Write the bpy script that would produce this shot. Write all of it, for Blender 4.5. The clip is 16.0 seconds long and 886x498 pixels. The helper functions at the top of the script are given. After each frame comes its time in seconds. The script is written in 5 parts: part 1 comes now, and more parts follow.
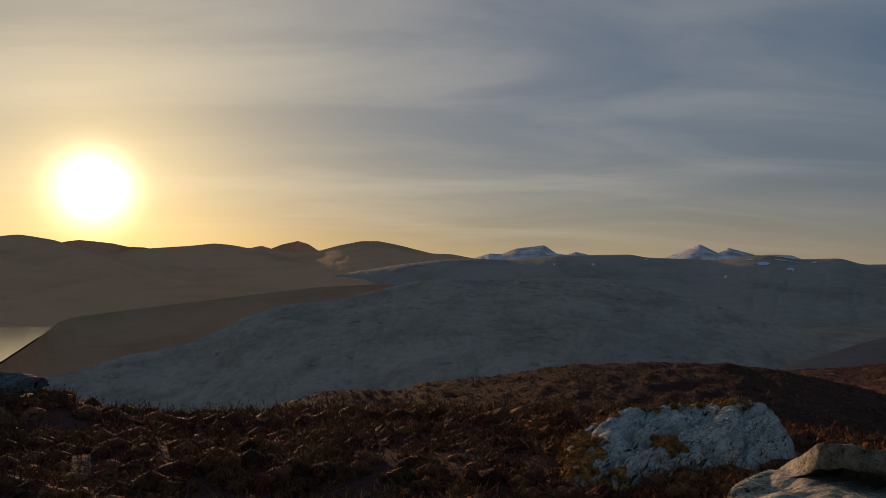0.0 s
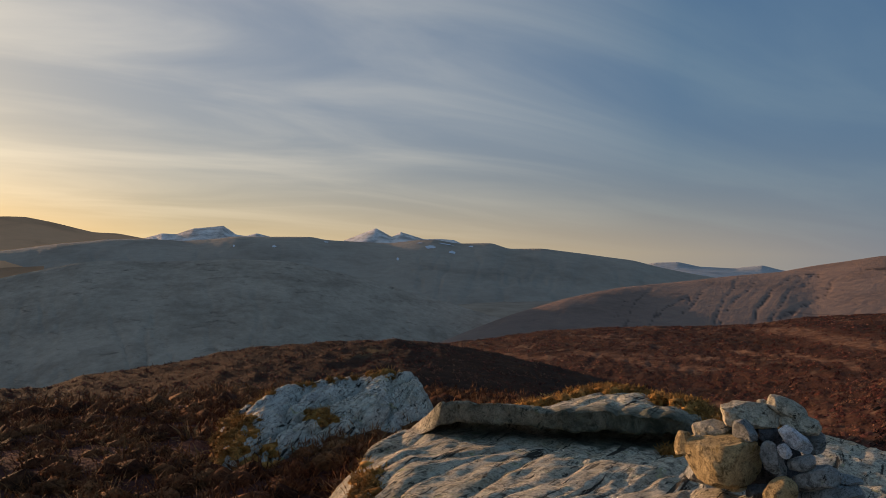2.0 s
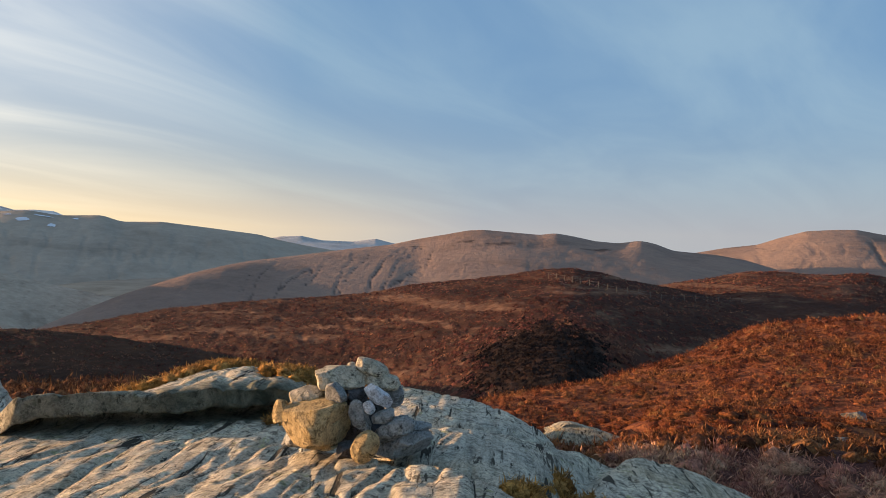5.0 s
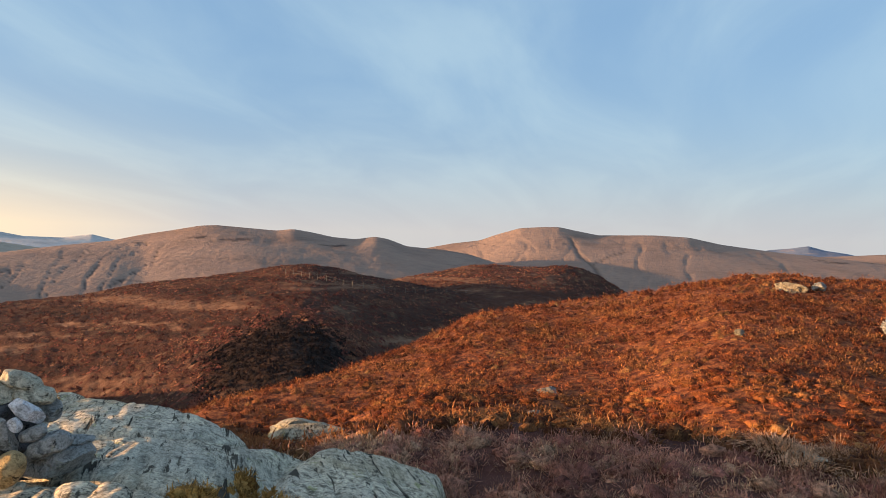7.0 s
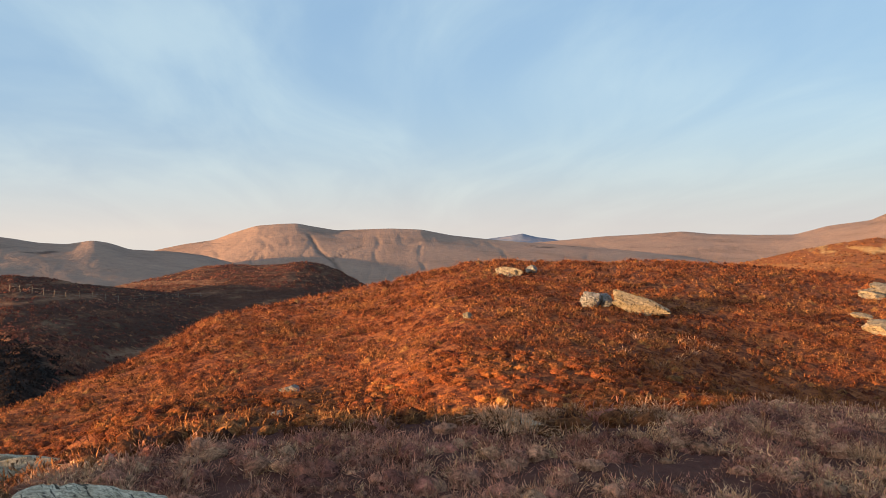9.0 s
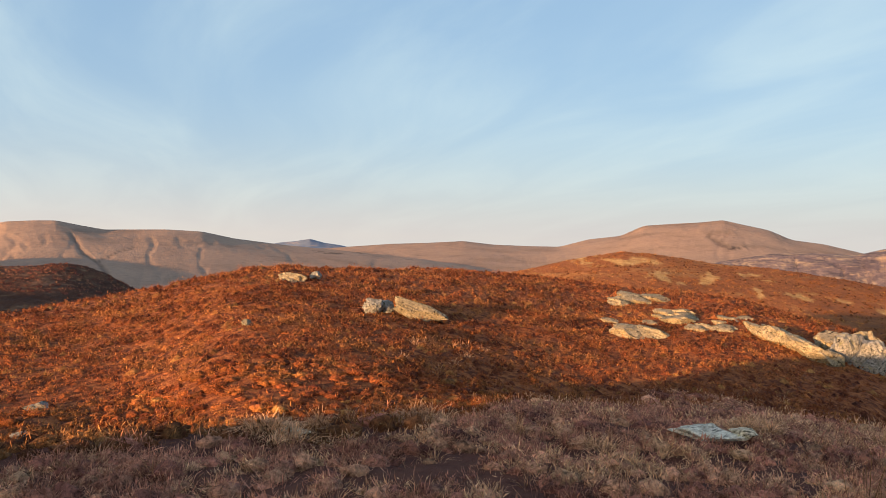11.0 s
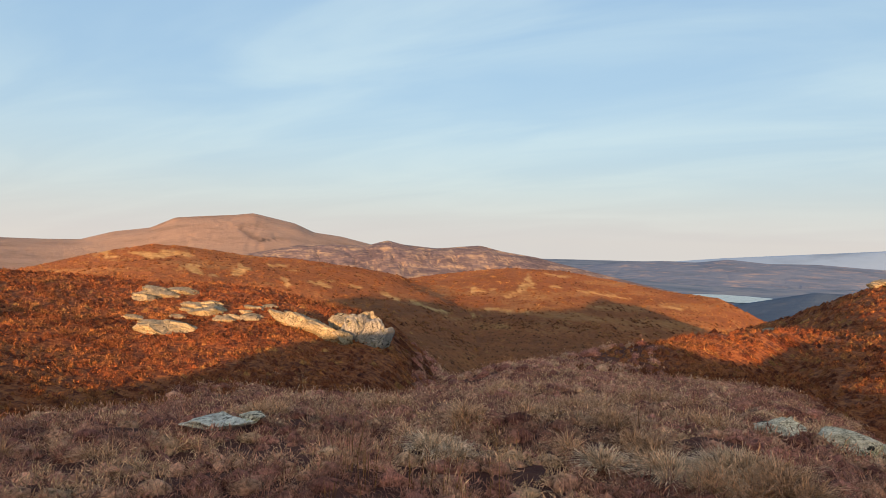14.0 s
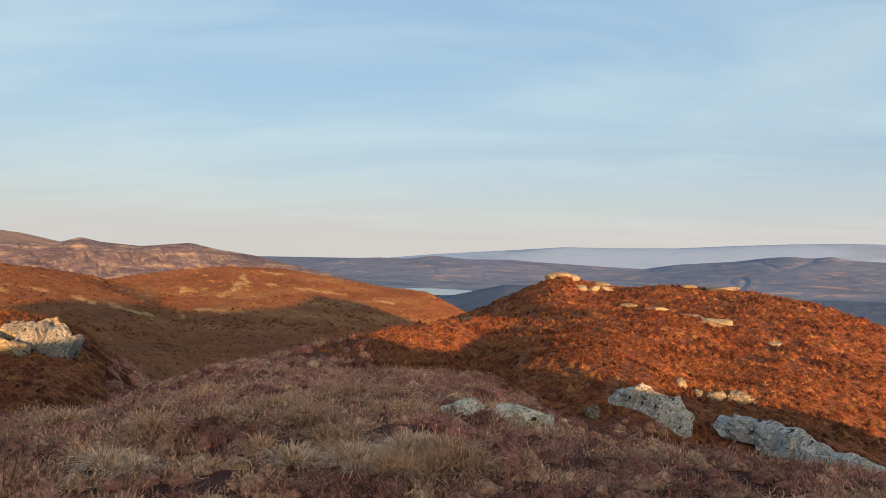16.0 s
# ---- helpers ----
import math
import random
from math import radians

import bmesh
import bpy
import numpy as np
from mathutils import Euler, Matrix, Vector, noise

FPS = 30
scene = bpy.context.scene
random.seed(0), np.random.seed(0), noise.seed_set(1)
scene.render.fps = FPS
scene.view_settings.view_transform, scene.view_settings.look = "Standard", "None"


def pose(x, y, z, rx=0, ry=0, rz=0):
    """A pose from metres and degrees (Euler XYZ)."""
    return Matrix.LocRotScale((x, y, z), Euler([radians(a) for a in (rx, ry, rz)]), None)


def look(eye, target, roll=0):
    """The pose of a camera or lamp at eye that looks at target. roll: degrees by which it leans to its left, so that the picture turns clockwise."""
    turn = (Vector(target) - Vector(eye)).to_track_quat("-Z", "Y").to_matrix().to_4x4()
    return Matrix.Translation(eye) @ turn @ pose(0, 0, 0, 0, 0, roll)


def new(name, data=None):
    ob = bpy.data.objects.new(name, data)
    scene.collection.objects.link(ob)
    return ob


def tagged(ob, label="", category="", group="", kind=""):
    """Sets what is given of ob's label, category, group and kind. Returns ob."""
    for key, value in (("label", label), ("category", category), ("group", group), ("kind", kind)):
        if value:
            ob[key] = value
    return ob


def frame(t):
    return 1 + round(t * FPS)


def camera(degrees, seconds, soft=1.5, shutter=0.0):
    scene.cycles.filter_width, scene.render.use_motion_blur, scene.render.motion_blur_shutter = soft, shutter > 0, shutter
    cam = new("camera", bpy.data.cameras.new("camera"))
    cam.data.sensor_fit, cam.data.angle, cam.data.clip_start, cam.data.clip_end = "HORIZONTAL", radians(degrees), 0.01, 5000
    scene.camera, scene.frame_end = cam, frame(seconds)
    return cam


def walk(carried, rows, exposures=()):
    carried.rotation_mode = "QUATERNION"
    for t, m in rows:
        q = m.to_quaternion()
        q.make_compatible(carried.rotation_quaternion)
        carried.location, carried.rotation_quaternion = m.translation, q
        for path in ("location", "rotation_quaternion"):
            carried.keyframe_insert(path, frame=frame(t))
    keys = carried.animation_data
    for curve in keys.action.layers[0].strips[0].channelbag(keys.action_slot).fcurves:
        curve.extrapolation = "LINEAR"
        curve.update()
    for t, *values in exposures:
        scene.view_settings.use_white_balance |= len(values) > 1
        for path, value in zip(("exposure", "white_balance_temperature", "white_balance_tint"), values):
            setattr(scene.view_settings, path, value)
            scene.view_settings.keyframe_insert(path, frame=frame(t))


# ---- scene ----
# The eye turns on a circle of about 0.36 m round the body; metres, then yaw, pitch, roll in degrees.
cam = camera(64.0, 16.0, soft=0.6)
ROWS = [
    (0.0, -0.005, 0.364, 1.606, 0.01, 1.22, -0.35),
    (0.5, 0.043, 0.349, 1.593, -5.43, 0.80, -0.79),
    (1.0, 0.098, 0.337, 1.586, -10.83, 0.34, -0.88),
    (1.5, 0.150, 0.314, 1.592, -17.65, 0.19, -1.20),
    (2.0, 0.172, 0.302, 1.583, -25.34, 0.04, -0.90),
    (2.5, 0.179, 0.310, 1.588, -28.69, 0.34, -0.57),
    (3.0, 0.186, 0.308, 1.588, -34.25, 0.18, -1.05),
    (3.5, 0.192, 0.300, 1.586, -38.25, -0.40, -1.26),
    (4.0, 0.190, 0.274, 1.588, -44.16, -0.38, -1.14),
    (4.5, 0.226, 0.275, 1.581, -49.83, -1.07, -1.16),
    (7.0, 0.322, 0.019, 1.599, -75.92, -1.37, -1.44),
    (7.5, 0.346, -0.007, 1.601, -82.02, -1.67, -1.69),
    (8.0, 0.360, -0.020, 1.602, -87.46, -1.76, -0.72),
    (10.5, 0.318, -0.068, 1.602, -109.34, -1.06, -0.26),
    (11.0, 0.307, -0.126, 1.613, -113.82, -0.98, -1.13),
    (11.5, 0.293, -0.172, 1.612, -118.93, -0.74, -2.09),
    (12.0, 0.268, -0.216, 1.602, -122.77, -1.38, -1.87),
    (12.5, 0.280, -0.235, 1.604, -127.41, -1.57, -0.34),
    (13.0, 0.269, -0.241, 1.606, -134.34, -0.80, -0.51),
    (13.5, 0.248, -0.253, 1.605, -142.89, -2.09, -1.33),
    (14.0, 0.218, -0.288, 1.608, -150.30, -0.83, -1.25),
    (14.5, 0.170, -0.322, 1.610, -159.86, -0.55, -2.18),
    (15.0, 0.122, -0.343, 1.606, -166.58, -0.21, -1.49),
    (15.5, 0.090, -0.343, 1.614, -170.94, -0.03, -1.53),
    (16.0, 0.047, -0.347, 1.614, -172.87, -0.55, -1.32),
]
EXPOSURES = [(0.0, -0.72, 5750, 8), (1.0, -0.47, 5800, 8), (2.0, 0.03, 5880, 8), (3.0, 0.5, 5950, 8), (4.0, 0.8, 6000, 8), (4.7, 0.97, 6080, 8), (7.0, 1.45, 6550, 9), (8.2, 1.6, 6950, 10), (10.3, 1.65, 7250, 11), (14.0, 1.65, 7350, 11), (16.0, 1.55, 7250, 11)]
walk(cam, [(t, pose(x, y, z, 90 + pitch, roll, yaw)) for t, x, y, z, yaw, pitch, roll in ROWS], EXPOSURES)

EYE = 1.6
SUN_AZ, SUN_EL = 26.3, 5.3


def bearing(az, r, z=0.0):
    a = radians(az)
    return Vector((-math.sin(a) * r, math.cos(a) * r, z))


# ---------------------------------------------------------------- world and sun
SUN_DIR = (bearing(SUN_AZ, math.cos(radians(SUN_EL))) + Vector((0, 0, math.sin(radians(SUN_EL)))))


def make_world():
    world = bpy.data.worlds.new("evening_sky")
    scene.world = world
    world.use_nodes = True
    t = world.node_tree
    t.nodes.clear()
    link = t.links.new
    sky = t.nodes.new("ShaderNodeTexSky")
    sky.sky_type = "NISHITA"
    sky.sun_disc = False
    sky.sun_elevation = radians(SUN_EL)
    sky.sun_rotation = radians(-SUN_AZ)
    sky.altitude = 400
    sky.air_density, sky.dust_density, sky.ozone_density = 1.0, 0.6, 1.5
    coord = t.nodes.new("ShaderNodeTexCoord")
    sep = t.nodes.new("ShaderNodeSeparateXYZ")
    link(coord.outputs["Generated"], sep.inputs[0])

    def maths(op, a, b=None, c=None, clamp=False):
        n = t.nodes.new("ShaderNodeMath")
        n.operation, n.use_clamp = op, clamp
        for i, v in enumerate((a, b, c)):
            if v is None:
                continue
            if isinstance(v, (int, float)):
                n.inputs[i].default_value = v
            else:
                link(v, n.inputs[i])
        return n.outputs[0]

    # high cirrus on a flat layer overhead
    up = maths("MAXIMUM", sep.outputs[2], 0.0)
    lift = maths("ADD", up, 0.16)
    px, py = maths("DIVIDE", sep.outputs[0], lift), maths("DIVIDE", sep.outputs[1], lift)
    comb = t.nodes.new("ShaderNodeCombineXYZ")
    link(px, comb.inputs[0]), link(py, comb.inputs[1])
    streak = t.nodes.new("ShaderNodeMapping")
    streak.inputs["Rotation"].default_value = (0, 0, radians(-38))
    streak.inputs["Scale"].default_value = (0.62, 1.7, 1.0)
    link(comb.outputs[0], streak.inputs[0])
    n1 = t.nodes.new("ShaderNodeTexNoise")
    n1.inputs["Scale"].default_value, n1.inputs["Detail"].default_value = 0.9, 7.0
    n1.inputs["Roughness"].default_value, n1.inputs["Distortion"].default_value = 0.52, 0.7
    link(streak.outputs[0], n1.inputs["Vector"])
    ramp = t.nodes.new("ShaderNodeMapRange")
    ramp.interpolation_type = "SMOOTHSTEP"
    ramp.inputs[1].default_value, ramp.inputs[2].default_value = 0.32, 0.80
    link(n1.outputs[0], ramp.inputs[0])
    # nearness to the sun
    dot = t.nodes.new("ShaderNodeVectorMath")
    dot.operation = "DOT_PRODUCT"
    dot.inputs[1].default_value = SUN_DIR
    norm = t.nodes.new("ShaderNodeVectorMath")
    norm.operation = "NORMALIZE"
    link(coord.outputs["Generated"], norm.inputs[0])
    link(norm.outputs[0], dot.inputs[0])
    near = maths("MULTIPLY_ADD", dot.outputs["Value"], 0.5, 0.5, clamp=True)
    cloud_col = t.nodes.new("ShaderNodeValToRGB")
    cloud_col.color_ramp.elements[0].color = CLOUD_FAR
    cloud_col.color_ramp.elements[0].position = 0.68
    cloud_col.color_ramp.elements[1].color = CLOUD_SUN
    cloud_col.color_ramp.elements[1].position = 1.0
    link(near, cloud_col.inputs[0])
    mix = t.nodes.new("ShaderNodeMix")
    mix.data_type = "RGBA"
    amount = maths("MULTIPLY_ADD", ramp.outputs[0], CLOUD_AMOUNT, 0.18)
    scaled = t.nodes.new("ShaderNodeVectorMath")
    scaled.operation = "SCALE"
    scaled.inputs["Scale"].default_value = SKY_STRENGTH
    link(sky.outputs[0], scaled.inputs[0])
    air = t.nodes.new("ShaderNodeMix")
    air.data_type = "RGBA"
    air.inputs["Factor"].default_value = 0.6
    air.inputs["B"].default_value = CLEAR_AIR
    link(scaled.outputs[0], air.inputs["A"])
    link(amount, mix.inputs["Factor"])
    link(air.outputs["Result"], mix.inputs["A"]), link(cloud_col.outputs[0], mix.inputs["B"])
    # thin haze band low over the horizon
    low = maths("POWER", maths("SUBTRACT", 1.0, up, clamp=True), 14.0)
    haze_col = t.nodes.new("ShaderNodeValToRGB")
    for e, (p, c) in zip(haze_col.color_ramp.elements, HAZE_RAMP[:2]):
        e.position, e.color = p, c
    for p, c in HAZE_RAMP[2:]:
        haze_col.color_ramp.elements.new(p).color = c
    link(near, haze_col.inputs[0])
    mix2 = t.nodes.new("ShaderNodeMix")
    mix2.data_type = "RGBA"
    link(maths("MULTIPLY", low, 0.85), mix2.inputs["Factor"])
    link(mix.outputs["Result"], mix2.inputs["A"]), link(haze_col.outputs[0], mix2.inputs["B"])
    # the sun's aureole in the thin cloud
    ang = maths("ARCCOSINE", maths("MINIMUM", dot.outputs["Value"], 0.999999))
    core = maths("MULTIPLY", maths("POWER", 2.718, maths("MULTIPLY", maths("POWER", maths("DIVIDE", ang, 0.036), 2.0), -1.0)), GLOW_CORE)
    wide = maths("MULTIPLY", maths("POWER", 2.718, maths("DIVIDE", ang, -0.16)), GLOW_WIDE)
    add = t.nodes.new("ShaderNodeMix")
    add.data_type, add.blend_type = "RGBA", "ADD"
    add.inputs["Factor"].default_value = 1.0
    cg = t.nodes.new("ShaderNodeCombineXYZ")
    total = maths("ADD", core, wide)
    link(total, cg.inputs[0]), link(maths("MULTIPLY_ADD", wide, 0.64, maths("MULTIPLY", core, 0.86)), cg.inputs[1])
    link(maths("MULTIPLY_ADD", wide, 0.16, maths("MULTIPLY", core, 0.5)), cg.inputs[2])
    link(mix2.outputs["Result"], add.inputs["A"]), link(cg.outputs[0], add.inputs["B"])
    bg = t.nodes.new("ShaderNodeBackground")
    link(add.outputs["Result"], bg.inputs[0])
    out = t.nodes.new("ShaderNodeOutputWorld")
    link(bg.outputs[0], out.inputs[0])


SKY_STRENGTH = 0.07
CLOUD_AMOUNT = 0.30
CLEAR_AIR = (0.056, 0.142, 0.295, 1)
CLOUD_FAR, CLOUD_SUN = (0.25, 0.315, 0.33, 1), (1.32, 1.08, 0.78, 1)
HAZE_RAMP = [(0.0, (0.215, 0.215, 0.22, 1)), (1.0, (1.25, 0.70, 0.20, 1)), (0.55, (0.27, 0.25, 0.235, 1)), (0.93, (0.79, 0.535, 0.22, 1))]
GLOW_CORE, GLOW_WIDE = 5.0, 1.5
make_world()

sun_data = bpy.data.lights.new("sun", "SUN")
sun_data.energy, sun_data.angle, sun_data.color = 5.0, radians(0.6), (1.0, 0.56, 0.27)
sun_lamp = new("sun", sun_data)
sun_lamp.matrix_world = look(SUN_DIR * 100, (0, 0, 0))


# ---------------------------------------------------------------- materials
def shader(name, rough=0.9, spec=0.2):
    m = bpy.data.materials.new(name)
    m.use_nodes = True
    t = m.node_tree
    b = t.nodes["Principled BSDF"]
    b.inputs["Roughness"].default_value = rough
    b.inputs["Specular IOR Level"].default_value = spec
    return m, t, b


def noise_tex(t, vec, scale, detail=4.0, rough=0.55, distort=0.0):
    n = t.nodes.new("ShaderNodeTexNoise")
    n.inputs["Scale"].default_value, n.inputs["Detail"].default_value = scale, detail
    n.inputs["Roughness"].default_value, n.inputs["Distortion"].default_value = rough, distort
    if vec is not None:
        t.links.new(vec, n.inputs["Vector"])
    return n.outputs[0]


def ramp_tex(t, value, stops):
    r = t.nodes.new("ShaderNodeValToRGB")
    els = r.color_ramp.elements
    els[0].position, els[0].color = stops[0][0], (*stops[0][1], 1)
    els[1].position, els[1].color = stops[-1][0], (*stops[-1][1], 1)
    for p, c in stops[1:-1]:
        els.new(p).color = (*c, 1)
    t.links.new(value, r.inputs[0])
    return r.outputs[0]


def mix_tex(t, fac, a, b, blend="MIX"):
    n = t.nodes.new("ShaderNodeMix")
    n.data_type, n.blend_type = "RGBA", blend
    for v, key in ((fac, "Factor"), (a, "A"), (b, "B")):
        if isinstance(v, (int, float)):
            n.inputs[key].default_value = v
        elif isinstance(v, tuple):
            n.inputs[key].default_value = (*v, 1)
        else:
            t.links.new(v, n.inputs[key])
    return n.outputs["Result"]


def range_tex(t, value, lo, hi):
    n = t.nodes.new("ShaderNodeMapRange")
    n.interpolation_type = "SMOOTHSTEP"
    n.inputs[1].default_value, n.inputs[2].default_value = lo, hi
    t.links.new(value, n.inputs[0])
    return n.outputs[0]


def bump_tex(t, b, height, strength, distance):
    n = t.nodes.new("ShaderNodeBump")
    n.inputs["Strength"].default_value, n.inputs["Distance"].default_value = strength, distance
    t.links.new(height, n.inputs["Height"])
    t.links.new(n.outputs[0], b.inputs["Normal"])


def place(t, scale=(1, 1, 1), turn=0.0):
    c = t.nodes.new("ShaderNodeTexCoord")
    m = t.nodes.new("ShaderNodeMapping")
    m.vector_type = "TEXTURE"
    m.inputs["Scale"].default_value = tuple(1 / k for k in scale)
    m.inputs["Rotation"].default_value = (0, 0, radians(turn))
    t.links.new(c.outputs["Object"], m.inputs[0])
    return m.outputs[0]


def moor_material(name, dark, mid, light, pale, patch, tuft, pale_amount=0.6, bump=0.2):
    """Heather or moor grass: patches of `patch` metres, tufts of `tuft` metres."""
    m, t, b = shader(name, 0.95, 0.1)
    v = place(t)
    big = noise_tex(t, v, 1 / patch, 5, 0.6, 0.4)
    small = noise_tex(t, v, 1 / tuft, 6, 0.7)
    streak = noise_tex(t, place(t, (1, 1, 4)), 2.5 / patch, 6, 0.65, 0.6)
    col = ramp_tex(t, small, [(0.30, dark), (0.50, mid), (0.68, light)])
    col2 = ramp_tex(t, big, [(0.32, tuple(c * 0.55 for c in mid)), (0.5, mid), (0.66, light)])
    col = mix_tex(t, 0.5, col, col2)
    col = mix_tex(t, range_tex(t, streak, 0.70 - 0.16 * pale_amount, 0.80), col, pale)
    t.links.new(col, b.inputs["Base Color"])
    bump_tex(t, b, small, 0.9, bump)
    return m


def rock_material(name, base, light, lichen, scale=1.0, turn=20.0, lichen_amount=0.5, stretch=8.0, clean=0.0, plain=0.0, speck=1.0):
    """Layered lichened rock: broad pale and mossy crusts, dark seams along the layers, black pits and fine grain."""
    m, t, b = shader(name, 0.88, 0.25)
    v = place(t)
    along = place(t, (1.0, stretch, stretch * 0.7), turn)
    grain = noise_tex(t, v, 95 * scale, 6, 0.8)
    fine = noise_tex(t, v, 24 * scale, 9, 0.78, 0.5)
    blotch = noise_tex(t, v, 3.0 * scale, 8, 0.70, 0.6)
    broad = noise_tex(t, v, 0.9 * scale, 5, 0.62, 0.8)
    bands = noise_tex(t, along, 1.9 * scale, 9, 0.70, 0.8)
    seams = noise_tex(t, along, 4.6 * scale, 7, 0.66, 0.9)
    cracks = noise_tex(t, place(t, (0.5, stretch * 0.9, stretch * 0.6), turn + 4), 1.5 * scale, 6, 0.6, 0.6)
    dark = tuple(c * 0.60 for c in base)
    cold = tuple(c * k for c, k in zip(light, (0.92, 1.0, 1.14)))
    warm = tuple(c * k for c, k in zip(light, (1.06, 0.98, 0.82)))
    col = ramp_tex(t, bands, [(0.40, dark), (0.46, base), (0.53, light), (0.60, tuple(min(0.66, c * 1.2) for c in light))])
    tone = ramp_tex(t, broad, [(0.36, cold), (0.50, light), (0.62, warm)])
    col = mix_tex(t, 0.45, col, tone)
    crust = ramp_tex(t, fine, [(0.42, tuple(c * 0.9 for c in base)), (0.50, light), (0.58, tuple(min(0.68, c * 1.3) for c in light))])
    col = mix_tex(t, range_tex(t, blotch, 0.44, 0.62), col, crust)
    spots = noise_tex(t, v, 6 * scale, 7, 0.70, 0.9)
    col = mix_tex(t, range_tex(t, spots, 0.60 - 0.06 * lichen_amount, 0.67), col, lichen)
    if plain:
        col = mix_tex(t, plain, col, tuple((p + q) / 2 for p, q in zip(base, light)))

    def shade(k):
        k = 1 + (k - 1) * speck
        return (k, k, k)
    col = mix_tex(t, 1.0, col, ramp_tex(t, fine, [(0.40, shade(0.45)), (0.48, shade(1.0)), (0.57, shade(1.18))]), "MULTIPLY")
    col = mix_tex(t, 1.0, col, ramp_tex(t, grain, [(0.42, shade(0.66)), (0.49, shade(1.0)), (0.57, shade(1.16))]), "MULTIPLY")
    col = mix_tex(t, range_tex(t, seams, 0.585 + clean, 0.62 + clean), col, tuple(c * 0.20 for c in base))
    col = mix_tex(t, range_tex(t, cracks, 0.62 + clean, 0.64 + clean), col, tuple(c * 0.12 for c in base))
    pits = noise_tex(t, place(t, (1.0, 2.4, 1.6), turn), 9 * scale, 7, 0.72, 0.6)
    col = mix_tex(t, range_tex(t, pits, 0.61 + clean, 0.65 + clean), col, tuple(c * 0.10 for c in base))
    t.links.new(col, b.inputs["Base Color"])
    h = mix_tex(t, 0.35, bands, fine)
    h = mix_tex(t, range_tex(t, cracks, 0.61 + clean, 0.66 + clean), h, (0.0, 0.0, 0.0))
    bump_tex(t, b, h, 0.9, 0.05 / scale)
    return m


GROUND = moor_material("heather_ground", (0.030, 0.014, 0.013), (0.10, 0.042, 0.035), (0.16, 0.068, 0.048), (0.20, 0.13, 0.07), 3.0, 0.16, 0.5, 0.12)
def add_cover(m, key, colours, size):
    """Mixes another cover into a ground material by a point attribute."""
    t = m.node_tree
    b = t.nodes["Principled BSDF"]
    old = b.inputs["Base Color"].links[0].from_socket
    n = t.nodes.new("ShaderNodeAttribute")
    n.attribute_name = key
    cover = ramp_tex(t, noise_tex(t, place(t), 1 / size, 6, 0.7, 0.4), [(0.40, colours[0]), (0.50, colours[1]), (0.60, colours[2])])
    t.links.new(mix_tex(t, n.outputs["Fac"], old, cover), b.inputs["Base Color"])


# rust ground colour follows the zones painted as sunlit heather
add_cover(GROUND, "rust", ((0.085, 0.028, 0.017), (0.20, 0.066, 0.029), (0.30, 0.112, 0.042)), 0.25)
# blue haze for the far ground, a pale hazy brown for the north valley
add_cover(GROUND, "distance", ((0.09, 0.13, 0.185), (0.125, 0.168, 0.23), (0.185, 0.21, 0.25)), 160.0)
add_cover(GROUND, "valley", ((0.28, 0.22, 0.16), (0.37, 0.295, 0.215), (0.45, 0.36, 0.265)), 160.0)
HEATH = moor_material("heather_hill", (0.022, 0.011, 0.008), (0.066, 0.028, 0.018), (0.115, 0.050, 0.028), (0.24, 0.155, 0.095), 16.0, 0.9, 1.1, 0.7)
HEATH_DARK = moor_material("dark_heather", (0.010, 0.008, 0.008), (0.055, 0.028, 0.018), (0.12, 0.055, 0.028), (0.20, 0.16, 0.08), 30.0, 1.0, 0.6, 0.7)
MOOR = moor_material("moor_hill", (0.11, 0.042, 0.027), (0.24, 0.090, 0.038), (0.33, 0.132, 0.050), (0.44, 0.28, 0.11), 38.0, 1.6, 0.7, 1.3)
# grass slope paled by haze put into its colours
GRASS_FAR = moor_material("grass_slope", (0.29, 0.228, 0.168), (0.44, 0.352, 0.265), (0.58, 0.47, 0.36), (0.15, 0.115, 0.085), 50.0, 9.0, 1.0, 3.0)
GRASS_HILL = moor_material("brown_hill", (0.20, 0.140, 0.112), (0.275, 0.192, 0.152), (0.33, 0.232, 0.178), (0.12, 0.085, 0.075), 180.0, 14.0, 0.6, 3.5)
# both ridges and the shore carry warm, bright haze in their base colours
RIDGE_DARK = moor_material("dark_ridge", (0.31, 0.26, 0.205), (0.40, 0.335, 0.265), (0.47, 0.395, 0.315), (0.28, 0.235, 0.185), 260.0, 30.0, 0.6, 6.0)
RIDGE_SUN_HAZE = moor_material("sun_haze_ridge", (0.64, 0.345, 0.175), (0.71, 0.385, 0.20), (0.75, 0.415, 0.22), (0.66, 0.36, 0.185), 420.0, 60.0, 0.6, 6.0)
SHORE = moor_material("shore_slope", (0.46, 0.255, 0.135), (0.53, 0.295, 0.158), (0.58, 0.33, 0.18), (0.42, 0.235, 0.125), 180.0, 30.0, 0.6, 5.0)
# blue haze of distance is mixed into the next four base colours
PURPLE = moor_material("purple_hill", (0.080, 0.066, 0.080), (0.150, 0.114, 0.128), (0.205, 0.155, 0.155), (0.42, 0.30, 0.20), 42.0, 12.0, 1.45, 6.0)
# the pale colour paints pinkish sunlit patches over the haze blue
BLUE = moor_material("haze_blue_hill", (0.078, 0.112, 0.175), (0.125, 0.166, 0.24), (0.18, 0.212, 0.275), (0.38, 0.285, 0.25), 210.0, 40.0, 1.25, 6.0)
BLUE_DARK = moor_material("dark_blue_slope", (0.048, 0.078, 0.125), (0.068, 0.103, 0.155), (0.09, 0.128, 0.18), (0.17, 0.15, 0.15), 260.0, 24.0, 0.6, 6.0)
